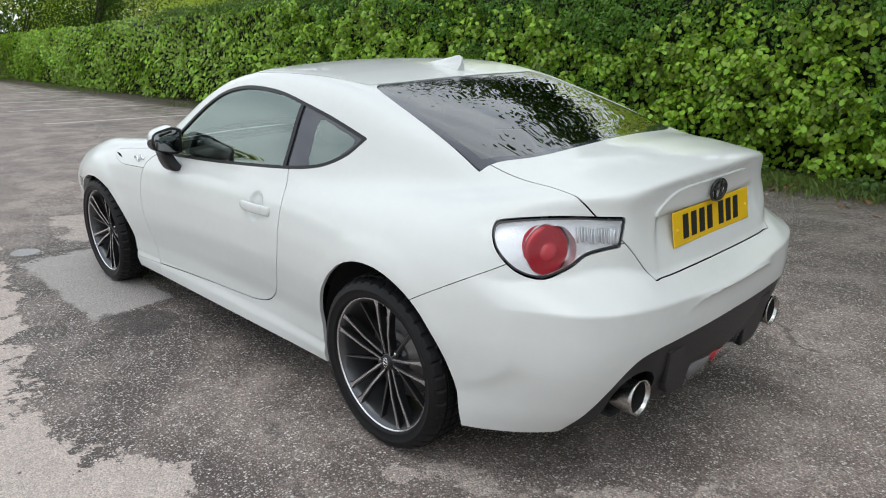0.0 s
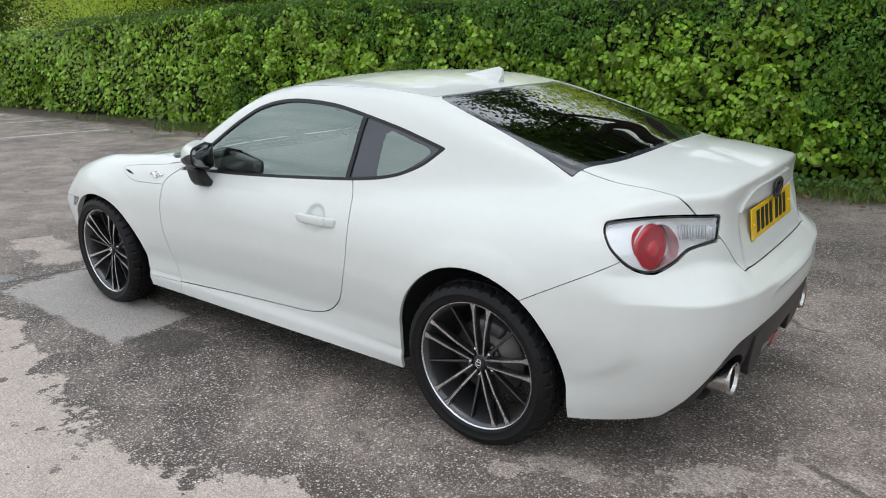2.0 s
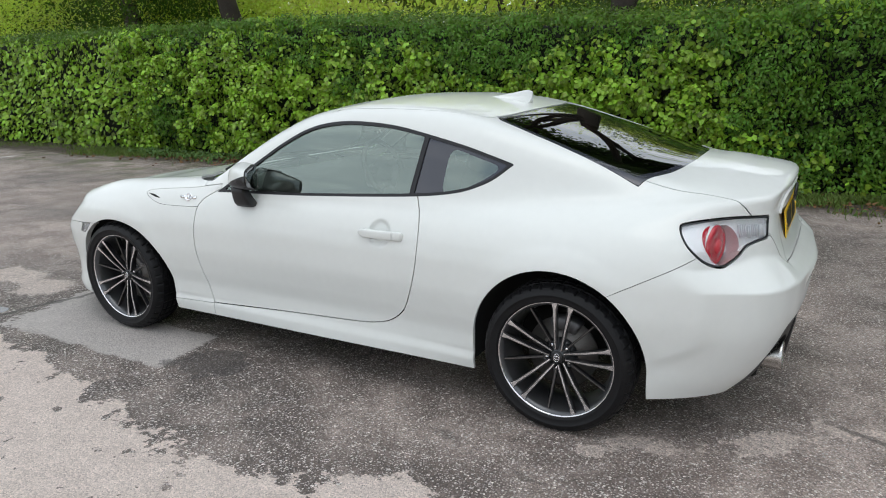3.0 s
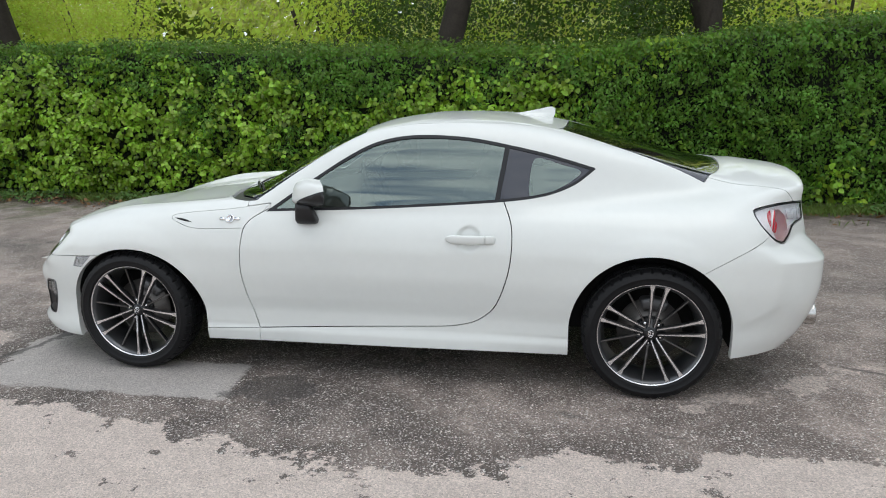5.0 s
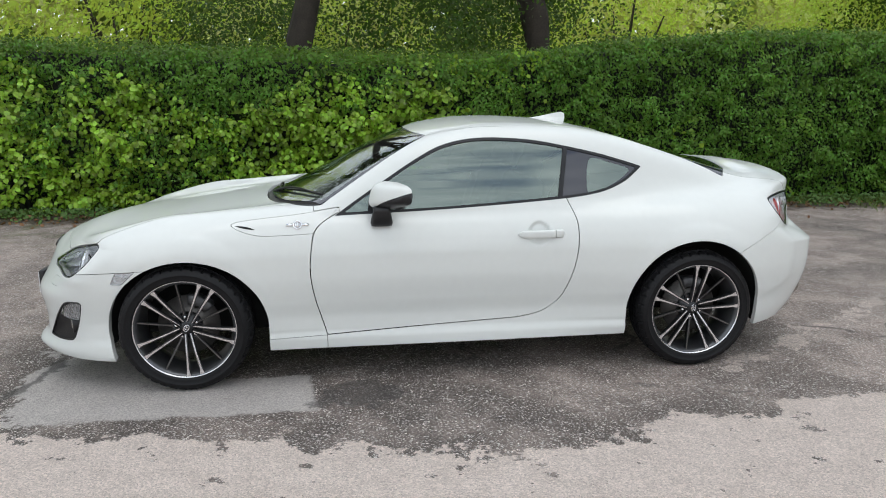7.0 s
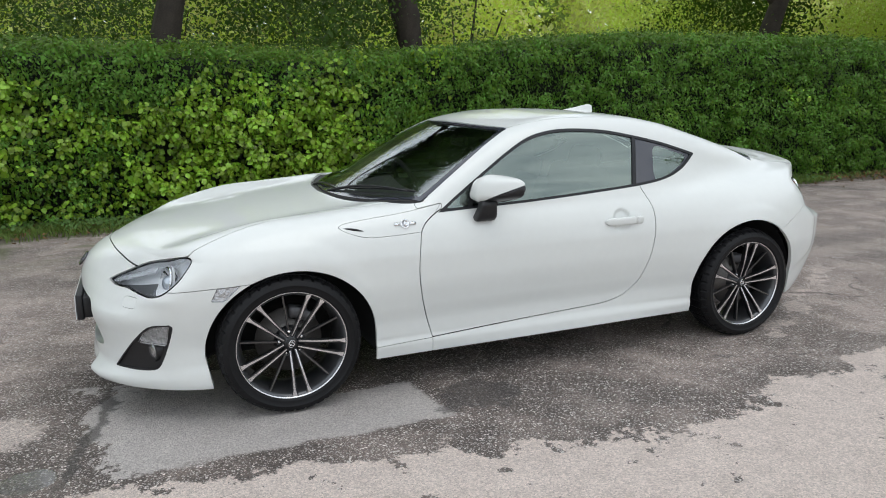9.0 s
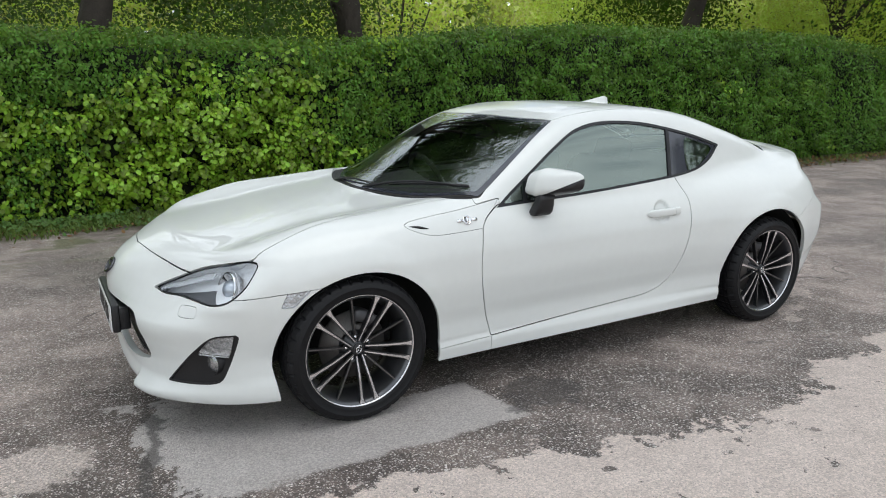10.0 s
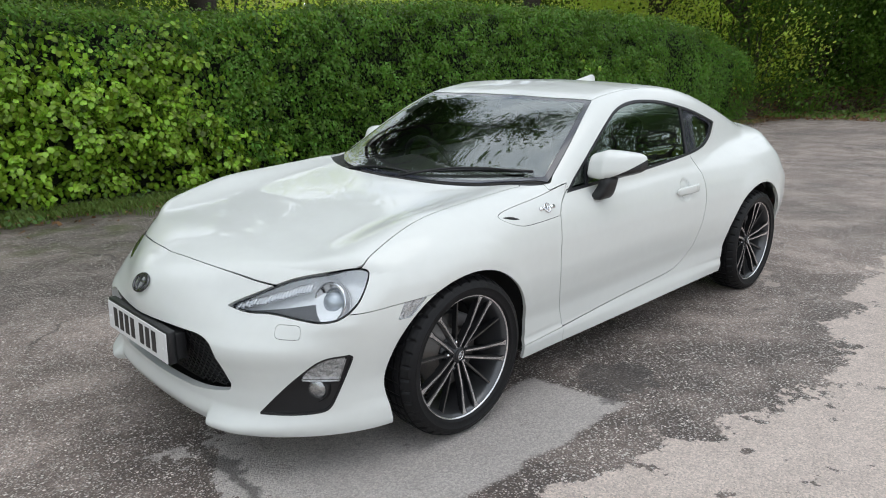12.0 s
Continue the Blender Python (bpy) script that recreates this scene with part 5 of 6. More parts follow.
# ---- ground: worn asphalt, a pale worn strip, a pale repair, wet stains ----
def ground_mat():
    m = bpy.data.materials.new("worn_asphalt")
    m.use_nodes = True
    nt = m.node_tree
    L, b = nt.links.new, nt.nodes["Principled BSDF"]

    def node(kind, **kw):
        n = nt.nodes.new(kind)
        for k, v in kw.items():
            n.inputs[k.replace("_", " ")].default_value = v
        return n

    def calc(op, a, c=None, d=None):
        n = nt.nodes.new("ShaderNodeMath")
        n.operation = op
        for i, v in enumerate((a, c, d)):
            if v is None:
                continue
            if isinstance(v, (int, float)):
                n.inputs[i].default_value = v
            else:
                L(v, n.inputs[i])
        return n.outputs[0]

    def noise_at(scale, detail=5, rough=0.55, lac=2.0):
        n = node("ShaderNodeTexNoise", Scale=scale, Detail=detail, Roughness=rough)
        L(co.outputs["Object"], n.inputs["Vector"])
        return n.outputs["Fac"]

    def ramp(v, lo, hi):
        n = node("ShaderNodeMapRange", From_Min=lo, From_Max=hi)
        n.interpolation_type = "SMOOTHSTEP"
        L(v, n.inputs["Value"])
        return n.outputs[0]

    def mix(f, a, c):
        n = nt.nodes.new("ShaderNodeMix")
        n.data_type = "RGBA"
        if isinstance(f, float):
            n.inputs["Factor"].default_value = f
        else:
            L(f, n.inputs["Factor"])
        for key, v in (("A", a), ("B", c)):
            if isinstance(v, tuple):
                n.inputs[key].default_value = (*v, 1)
            else:
                L(v, n.inputs[key])
        return n.outputs["Result"]

    co = nt.nodes.new("ShaderNodeTexCoord")
    sep = nt.nodes.new("ShaderNodeSeparateXYZ")
    L(co.outputs["Object"], sep.inputs[0])
    X, Y = sep.outputs[0], sep.outputs[1]
    ragged = calc("ADD", calc("MULTIPLY", calc("SUBTRACT", noise_at(4.2, 6, 0.65), 0.5), 0.55), calc("MULTIPLY", calc("SUBTRACT", noise_at(24, 4, 0.6), 0.5), 0.10))
    # the edge of the pale strip along the near side of the car
    fc = nt.nodes.new("ShaderNodeFloatCurve")
    cv = fc.mapping.curves[0]
    edge = ((-2.6, -1.20), (-1.8, -1.27), (-1.0, -1.40), (-0.5, -1.56), (0.1, -1.66), (0.5, -1.62), (0.75, -1.58), (1.0, -1.40), (1.3, -1.47), (1.55, -1.33), (2.1, -1.27), (3.0, -1.25))
    pts = [((px + 3) / 6, (py + 2.0) / 1.0) for px, py in edge]
    cv.points[0].location, cv.points[1].location = (0.0, pts[0][1]), (1.0, pts[-1][1])
    for p in pts:
        cv.points.new(*p)
    fc.mapping.update()
    L(calc("DIVIDE", calc("ADD", X, 3.0), 6.0), fc.inputs["Value"])
    border = calc("SUBTRACT", fc.outputs[0], 2.0)
    strip = ramp(calc("SUBTRACT", calc("ADD", border, ragged), Y), -0.012, 0.012)
    strip = calc("MULTIPLY", strip, ramp(calc("ADD", Y, calc("MULTIPLY", ragged, 2.0)), -9.0, -6.0))
    # worn spots inside the pale strip
    away = calc("SUBTRACT", border, Y)
    limit = calc("SUBTRACT", 0.668, calc("MULTIPLY", 0.105, calc("POWER", 2.718, calc("MULTIPLY", away, -2.6))))
    spots = ramp(calc("SUBTRACT", noise_at(6.5, 5, 0.65), limit), 0.0, 0.018)
    strip = calc("MULTIPLY", strip, calc("SUBTRACT", 1.0, spots))
    # the pale repair under the front wheel
    small = calc("MULTIPLY", ragged, calc("ADD", 0.26, calc("MULTIPLY", ramp(X, -1.8, -2.1), 1.3)))
    skew = calc("ADD", X, calc("MULTIPLY", Y, 0.12))
    dx = calc("SUBTRACT", calc("ABSOLUTE", calc("ADD", skew, 1.49)), 0.69)
    dy = calc("MAXIMUM", calc("SUBTRACT", calc("ADD", Y, 0.72), calc("MULTIPLY", ramp(X, -1.25, -1.5), 0.55)), calc("SUBTRACT", -1.16, Y))
    repair = calc("MULTIPLY", ramp(calc("ADD", calc("MAXIMUM", dx, dy), small), 0.015, -0.015), calc("SUBTRACT", 0.95, calc("MULTIPLY", ramp(noise_at(5.0, 6, 0.7), 0.54, 0.70), 0.45)))
    # broad dry and damp areas
    broad = ramp(calc("ADD", noise_at(0.55, 5, 0.6), calc("MINIMUM", calc("MULTIPLY", calc("MAXIMUM", calc("SUBTRACT", calc("ABSOLUTE", X), 1.3), 0.0), 0.10), 0.13)), 0.42, 0.72)
    mid = ramp(noise_at(2.4, 6, 0.62), 0.42, 0.62)
    # stone chips
    vo = node("ShaderNodeTexVoronoi", Scale=150.0)
    L(co.outputs["Object"], vo.inputs["Vector"])
    chip = nt.nodes.new("ShaderNodeSeparateColor")
    L(vo.outputs["Color"], chip.inputs[0])
    vo2 = node("ShaderNodeTexVoronoi", Scale=78.0)
    L(co.outputs["Object"], vo2.inputs["Vector"])
    chip2 = nt.nodes.new("ShaderNodeSeparateColor")
    L(vo2.outputs["Color"], chip2.inputs[0])
    # stone grain, with small shadows painted into the gaps between stones
    grain_and_shade = calc("ADD", calc("ADD", calc("MULTIPLY", chip.outputs[0], 0.75), calc("MULTIPLY", noise_at(420, 3), 0.5)), calc("SUBTRACT", 0.40, calc("MULTIPLY", vo.outputs["Distance"], 0.55)))
    pale_chip = calc("MULTIPLY", ramp(chip2.outputs[1], 0.80, 0.83), ramp(vo2.outputs["Distance"], 0.44, 0.38))
    fine_chip = calc("MULTIPLY", ramp(chip.outputs[2], 0.70, 0.75), ramp(vo.outputs["Distance"], 0.52, 0.42))
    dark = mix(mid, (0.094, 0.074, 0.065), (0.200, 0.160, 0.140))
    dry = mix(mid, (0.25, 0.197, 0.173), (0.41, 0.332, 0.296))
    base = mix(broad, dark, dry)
    # dark asphalt beside the car, also carrying the shade below it in the colour
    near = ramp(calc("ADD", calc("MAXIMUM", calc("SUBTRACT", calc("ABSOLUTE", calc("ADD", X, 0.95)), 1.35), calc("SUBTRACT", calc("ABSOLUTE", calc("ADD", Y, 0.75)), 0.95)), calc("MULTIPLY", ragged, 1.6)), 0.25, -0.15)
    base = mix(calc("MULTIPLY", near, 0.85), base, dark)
    base = mix(calc("MULTIPLY", pale_chip, 0.92), base, (0.68, 0.64, 0.60))
    base = mix(calc("MULTIPLY", fine_chip, 0.75), base, (0.52, 0.475, 0.445))
    pale = mix(noise_at(7, 6, 0.6), (0.54, 0.452, 0.405), (0.76, 0.65, 0.588))
    pale = mix(calc("MULTIPLY", fine_chip, 0.35), pale, (0.16, 0.15, 0.14))
    grey = mix(noise_at(9, 6, 0.6), (0.43, 0.392, 0.370), (0.57, 0.525, 0.498))
    # a small pale worn patch in front of the repair
    wx = calc("SUBTRACT", calc("ABSOLUTE", calc("ADD", X, 2.75)), 0.50)
    wy = calc("SUBTRACT", calc("ABSOLUTE", calc("ADD", calc("ADD", Y, 0.56), calc("MULTIPLY", calc("ADD", X, 2.75), 0.10))), 0.13)
    worn = ramp(calc("ADD", calc("MAXIMUM", wx, wy), calc("MULTIPLY", ragged, 0.9)), 0.03, -0.03)
    base = mix(calc("MULTIPLY", worn, 0.7), base, pale)
    base = mix(strip, base, pale)
    # scattered worn spots behind the rear wheel
    trail = calc("ABSOLUTE", calc("SUBTRACT", calc("ADD", Y, 0.95), calc("MULTIPLY", calc("SUBTRACT", X, 1.4), 0.66)))
    rubbed = calc("MULTIPLY", ramp(calc("ADD", trail, calc("MULTIPLY", ragged, 1.7)), 0.06, 0.03), calc("MULTIPLY", ramp(X, 1.2, 1.5), ramp(X, 3.6, 2.8)))
    base = mix(calc("MULTIPLY", rubbed, 0.65), base, pale)
    base = mix(repair, base, grey)
    # dark damp stain beside the repair, and moss near the verge
    sx = calc("DIVIDE", calc("ADD", X, 0.49), 0.20)
    sy = calc("DIVIDE", calc("ADD", Y, 1.00), 0.18)
    stain = ramp(calc("ADD", calc("ADD", calc("MULTIPLY", sx, sx), calc("MULTIPLY", sy, sy)), calc("MULTIPLY", ragged, 10.0)), 1.0, 0.6)
    base = mix(calc("MULTIPLY", stain, 0.65), base, (0.040, 0.036, 0.035))
    moss = calc("MULTIPLY", ramp(noise_at(2.0, 5, 0.6), 0.47, 0.62), calc("MULTIPLY", ramp(Y, 2.6, 4.4), ramp(X, 2.5, -1.0)))
    base = mix(calc("MULTIPLY", moss, 0.75), base, (0.085, 0.105, 0.025))
    soil = ramp(calc("ADD", Y, calc("MULTIPLY", ragged, 2.4)), 4.3, 4.9)
    base = mix(soil, base, mix(noise_at(12, 5), (0.035, 0.028, 0.020), (0.10, 0.075, 0.05)))
    # cracks
    vc = node("ShaderNodeTexVoronoi", Scale=0.55)
    vc.feature = "DISTANCE_TO_EDGE"
    warp = nt.nodes.new("ShaderNodeVectorMath")
    warp.operation = "MULTIPLY_ADD"
    wn = node("ShaderNodeTexNoise", Scale=3.0, Detail=5.0)
    L(co.outputs["Object"], wn.inputs["Vector"])
    L(wn.outputs["Color"], warp.inputs[0])
    warp.inputs[1].default_value = (0.5, 0.5, 0)
    L(co.outputs["Object"], warp.inputs[2])
    L(warp.outputs[0], vc.inputs["Vector"])
    crack = calc("MULTIPLY", ramp(vc.outputs["Distance"], 0.010, 0.003), ramp(noise_at(1.2), 0.54, 0.60))
    base = mix(calc("MULTIPLY", calc("MULTIPLY", crack, calc("SUBTRACT", 1.0, strip)), 0.55), base, (0.03, 0.028, 0.026))
    # a dark seam at the front end of the repair, and a small puddle
    seam = calc("ABSOLUTE", calc("ADD", calc("ADD", X, 2.04), calc("ADD", calc("MULTIPLY", calc("ADD", Y, 0.35), -0.20), calc("MULTIPLY", ragged, 0.5))))
    along = calc("MULTIPLY", ramp(Y, -0.12, -0.35), ramp(Y, -1.35, -1.0))
    base = mix(calc("MULTIPLY", calc("MULTIPLY", ramp(seam, 0.040, 0.014), along), 0.72), base, (0.05, 0.045, 0.042))
    bx = calc("DIVIDE", calc("ADD", X, 2.31), 0.09)
    by = calc("DIVIDE", calc("ADD", Y, 1.05), 0.09)
    blob = ramp(calc("ADD", calc("ADD", calc("MULTIPLY", bx, bx), calc("MULTIPLY", by, by)), calc("MULTIPLY", ragged, 7.0)), 1.1, 0.9)
    base = mix(calc("MULTIPLY", blob, 0.75), base, (0.04, 0.037, 0.035))
    hs = nt.nodes.new("ShaderNodeHueSaturation")
    L(base, hs.inputs["Color"])
    even = calc("MULTIPLY", calc("MAXIMUM", strip, repair), 0.52)
    L(calc("ADD", calc("ADD", 0.30, calc("MULTIPLY", even, 0.66)), calc("MULTIPLY", grain_and_shade, calc("SUBTRACT", 1.10, calc("MULTIPLY", even, 1.06)))), hs.inputs["Value"])
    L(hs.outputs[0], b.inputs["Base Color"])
    damp = calc("MULTIPLY", calc("SUBTRACT", 1.0, strip), calc("SUBTRACT", 1.0, calc("MULTIPLY", broad, 0.6)))
    L(calc("SUBTRACT", calc("SUBTRACT", 0.86, calc("MULTIPLY", damp, 0.30)), calc("MULTIPLY", blob, 0.80)), b.inputs["Roughness"])
    bp = node("ShaderNodeBump", Strength=0.9, Distance=0.010)
    L(calc("SUBTRACT", 0.9, calc("MULTIPLY", blob, 0.89)), bp.inputs["Strength"])
    L(calc("SUBTRACT", calc("ADD", calc("MULTIPLY", chip.outputs[1], 0.6), calc("MULTIPLY", noise_at(300, 4), 0.7)), calc("MULTIPLY", vo.outputs["Distance"], 0.8)), bp.inputs["Height"])
    L(bp.outputs[0], b.inputs["Normal"])
    return m


bm = bmesh.new()
bmesh.ops.create_grid(bm, x_segments=10, y_segments=10, size=900)
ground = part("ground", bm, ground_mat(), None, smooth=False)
tagged(ground, "worn grey asphalt car park with pale patches", "ground", kind="structure")

# worn white bay lines
M_LINE = mat("worn_white_line", (0.80, 0.78, 0.74), 0.7, var=0.35, scale=9, bump=0.3, bump_scale=200)
for (xa, ya), (xb, yb), wid in (((-10.9, 1.48), (-10.6, 4.03), 0.10), ((-14.0, 1.7), (-13.6, 4.2), 0.10), ((-16.6, 1.8), (-16.1, 4.4), 0.10), ((-20.3, 3.3), (-19.7, 5.0), 0.10), ((-3.73, 1.50), (-3.66, 1.90), 0.08)):
    bm = bmesh.new()
    d = Vector((xb - xa, yb - ya, 0))
    n = Vector((-d.y, d.x, 0)).normalized() * wid / 2
    rows = [[], []]
    steps = 40
    for i in range(steps + 1):
        p = Vector((xa, ya, 0.004)) + d * i / steps
        for s in (0, 1):
            rows[s].append(bm.verts.new(p + n * (1 if s else -1) * random.uniform(0.75, 1.1)))
    for i in range(steps):
        bm.faces.new((rows[0][i], rows[0][i + 1], rows[1][i + 1], rows[1][i]))
    tagged(part("bay_line", bm, M_LINE, None, smooth=False), "worn white painted parking bay line", "road marking", group="bay lines", kind="structure")


# ---- leaves ----
def leaf_mat(name, color, var=0.45, rough=0.42, through=0.3, hue=0.018, spec=0.28):
    m = mat(name, color, rough, var=var, scale=1.3, island=0.6, spec=spec)
    nt = m.node_tree
    b = nt.nodes["Principled BSDF"]
    src = b.inputs["Base Color"].links[0].from_socket
    geo = nt.nodes.new("ShaderNodeNewGeometry")
    hn = nt.nodes["Hue/Saturation/Value"]
    ra = nt.nodes.new("ShaderNodeMapRange")
    ra.inputs["To Min"].default_value, ra.inputs["To Max"].default_value = 0.5 - hue, 0.5 + hue * 0.6
    nt.links.new(geo.outputs["Random Per Island"], ra.inputs["Value"])
    nt.links.new(ra.outputs[0], hn.inputs["Hue"])
    tl = nt.nodes.new("ShaderNodeBsdfTranslucent")
    nt.links.new(src, tl.inputs["Color"])
    mx = nt.nodes.new("ShaderNodeMixShader")
    mx.inputs[0].default_value = through
    nt.links.new(b.outputs[0], mx.inputs[1])
    nt.links.new(tl.outputs[0], mx.inputs[2])
    nt.links.new(mx.outputs[0], nt.nodes["Material Output"].inputs["Surface"])
    return m


def leaves(name, P, D, size, material, parent, width=0.8, seed=1, fold=0.25, kind=""):
    """Folded six-cornered leaves at points P, facing roughly along D."""
    rng = np.random.default_rng(seed)
    n = len(P)
    D = D + rng.normal(0, 0.45, (n, 3))
    D /= np.linalg.norm(D, axis=1, keepdims=True)
    up = np.stack([rng.normal(0, 0.5, n), rng.normal(0, 0.3, n), -0.8 + rng.normal(0, 0.5, n)], 1)
    T = up - D * (up * D).sum(1, keepdims=True)
    T /= np.linalg.norm(T, axis=1, keepdims=True) + 1e-9
    S = np.cross(D, T)
    sz = (size * rng.uniform(0.6, 1.25, n))[:, None]
    c = [P, P + T * sz * 0.30 + S * sz * width * 0.48 - D * sz * fold * 0.5, P + T * sz * 0.72 + S * sz * width * 0.36 - D * sz * fold * 0.4, P + T * sz * 1.05 - D * sz * 0.12, P + T * sz * 0.72 - S * sz * width * 0.36 - D * sz * fold * 0.4, P + T * sz * 0.30 - S * sz * width * 0.48 - D * sz * fold * 0.5]
    V = np.stack(c, 1).reshape(-1, 3)
    i = np.arange(n)[:, None] * 6
    F = np.concatenate([i + [0, 1, 2, 3], i + [0, 3, 4, 5]], 0)
    ob = arr_mesh(name, V, F, material, parent, smooth=False)
    if kind:
        tagged(ob, kind=kind)
    return ob


def wave(a, b, seed):
    """A smooth uneven field over two coordinates, about -1 to 1."""
    r = np.random.default_rng(seed)
    out = 0
    for k in range(7):
        f = 0.55 * 1.55 ** k
        t = r.uniform(0, 2 * math.pi, 3)
        out = out + 0.62 ** k * np.sin(f * (a * math.cos(t[0]) + b * math.sin(t[0])) * 2.2 + t[1]) * np.cos(f * (b * math.cos(t[0]) - a * 0.6) * 1.7 + t[2])
    return out / 1.3


hedge = tagged(new("hedge"), "tall clipped hedge overgrown with bright ivy behind the car", "hedge")
hedge_top = curve((-30, 1.75), (-20, 1.95), (-12, 2.15), (-6, 2.22), (-2.5, 2.10), (1.0, 2.03), (3.5, 2.28), (6, 2.42), (11, 2.42), (14, 2.25), (16.2, 1.7))


def hedge_face(x, z):
    return 5.62 + 0.13 * wave(x, z, 3) + 0.06 * wave(x * 2.7, z * 2.7, 4) + 0.05 * wave(x * 5.5, z * 5.5, 6) - 0.10 * np.clip(1 - np.abs(z - 0.9) / 0.9, 0, 1) + 0.16 * np.clip((z - hedge_top(x) + 0.35) / 0.35, 0, 1)


def ivy_share(x, z):
    """How far ivy rather than hedge leaves cover the face."""
    f = curve((-30, 0.8), (-9, 0.62), (-6.5, 0.5), (-4.2, 0.62), (-3.3, 0.25), (-2.2, 0.02), (-1.5, 0.42), (-0.6, 0.85), (0.4, 0.8), (1.0, 0.25), (1.8, 0.0), (12, -0.15), (16, -0.1))(x)
    return f + 0.42 * wave(x * 1.2, z * 1.4, 11) - 0.55 * np.clip(z - 1.25, 0, 1) + 0.25 * np.clip(0.8 - z, 0, 1)


rng = np.random.default_rng(5)
M_IVY = leaf_mat("ivy_leaf", (0.245, 0.415, 0.036), 1.0, 0.33, 0.3, spec=0.42)
M_PRIVET = leaf_mat("hedge_leaf", (0.092, 0.208, 0.022), 0.70, 0.42, 0.28)
M_SPRAY = leaf_mat("young_leaf", (0.24, 0.40, 0.03), 0.4, 0.42, 0.35)


def hedge_points(n, x0, x1, depth):
    x = rng.uniform(x0, x1, n)
    top = hedge_top(x) + 0.05 * wave(x * 2.5, x * 0, 8)
    z = 0.05 + (top - 0.05) * rng.uniform(0, 1, n)
    y = hedge_face(x, z) + depth * np.abs(rng.normal(0, 1, n)) - 0.03 + 0.06 * rng.normal(0, 1, n)
    P = np.stack([x, y, z], 1)
    D = np.stack([0.6 * wave(x * 1.8, z * 1.8, 21), np.full(n, -1.0), 0.55 + 0.5 * wave(x * 1.8, z * 1.8, 22)], 1)
    return P, D


def clumps(n, per, r0, r1, x0, x1, lift):
    """Rounded tufts of leaves standing out of the face, lit from above and dark between."""
    x = rng.uniform(x0, x1, n)
    top = hedge_top(x) - 0.04
    z = 0.08 + (top - 0.08) * rng.uniform(0, 1, n)
    r = rng.uniform(r0, r1, n)
    c = np.stack([x, hedge_face(x, z) + 0.10 - lift * rng.uniform(0, 1, n), z], 1)
    d = rng.normal(0, 1, (n, per, 3)) * [1.0, 0.8, 0.8] + [0, -0.75, 0.45]
    d /= np.linalg.norm(d, axis=2, keepdims=True)
    p = c[:, None] + d * r[:, None, None] * rng.uniform(0.75, 1.08, (n, per, 1)) * [1.15, 0.9, 0.85]
    p, d = p.reshape(-1, 3), d.reshape(-1, 3)
    ok = p[:, 2] > 0.02
    return p[ok], (d + [0, -0.25, 0.25])[ok]


def ivy_here(P, spread):
    return ivy_share(P[:, 0], P[:, 2]) > 0.32 + rng.uniform(-spread, spread, len(P))


P, D = hedge_points(20000, -9.5, 12.0, 0.08)
P[:, 1] += 0.17
pick = ivy_here(P, 0.3)
leaves("ivy_backing", P[pick], D[pick], 0.075, M_IVY, hedge, 0.95, 1, kind="stuff")
P, D = clumps(1450, 28, 0.08, 0.18, -9.5, 12.0, 0.33)
pick = ivy_here(P, 0.2)
leaves("ivy_leaves", P[pick], D[pick], 0.066, M_IVY, hedge, 0.95, 15, kind="stuff")
P, D = hedge_points(60000, -9.5, 12.0, 0.08)
P[:, 1] += 0.15
pick = ~ivy_here(P, 0.3)
leaves("hedge_backing", P[pick], D[pick], 0.044, M_PRIVET, hedge, 0.62, 2, kind="stuff")
P, D = clumps(2000, 40, 0.08, 0.18, -9.5, 12.0, 0.28)
pick = ~ivy_here(P, 0.2)
leaves("hedge_leaves", P[pick], D[pick], 0.048, M_PRIVET, hedge, 0.62, 16, kind="stuff")
# lighter outer sprigs standing proud of the clipped face
P, D = hedge_points(26000, 0.2, 12.0, 0.02)
keep = wave(P[:, 0] * 4.2, P[:, 2] * 4.2, 36) + 0.5 * wave(P[:, 0] * 0.9, P[:, 2] * 0.9, 37) > 0.45
leaves("outer_growth", P[keep] - [0, 0.09, 0], D[keep] + [0, 0, 0.3], 0.052, leaf_mat("sprig_leaf", (0.125, 0.25, 0.022), 0.5, 0.4, 0.3), hedge, 0.7, 14, kind="stuff")
P, D = hedge_points(16000, -31, -9.3, 0.12)
leaves("far_ivy_leaves", P, D, 0.09, M_IVY, hedge, 0.9, 3, kind="stuff")
P, D = hedge_points(15000, 11.8, 16.3, 0.12)
leaves("far_hedge_leaves", P, D, 0.055, M_PRIVET, hedge, 0.6, 4, kind="stuff")
# the clipped top
n = 42000
x = rng.uniform(-16, 16.2, n)
y = rng.uniform(5.62, 7.1, n)
P = np.stack([x, y, hedge_top(x) + 0.06 * wave(x * 2, y * 2, 9) + 0.05 * rng.normal(0, 1, n) - 0.12 * np.clip((5.9 - y) / 0.3, 0, 1)], 1)
leaves("top_leaves", P, np.tile([0.0, -0.35, 1.0], (n, 1)), 0.055, leaf_mat("top_leaf", (0.095, 0.185, 0.018), 0.5, 0.42, 0.3), hedge, 0.6, 5, kind="stuff")
n = 2600
x = rng.uniform(-9, 3, n)
z = hedge_top(x) - np.abs(rng.normal(0, 0.22, n))
P = np.stack([x, hedge_face(x, z) - 0.05, z + 0.03], 1)
keep = wave(x * 1.5, z, 41) > 0.25
leaves("young_growth", P[keep], np.tile([0.0, -0.8, 0.7], (keep.sum(), 1)), 0.062, M_SPRAY, hedge, 0.9, 6, kind="stuff")
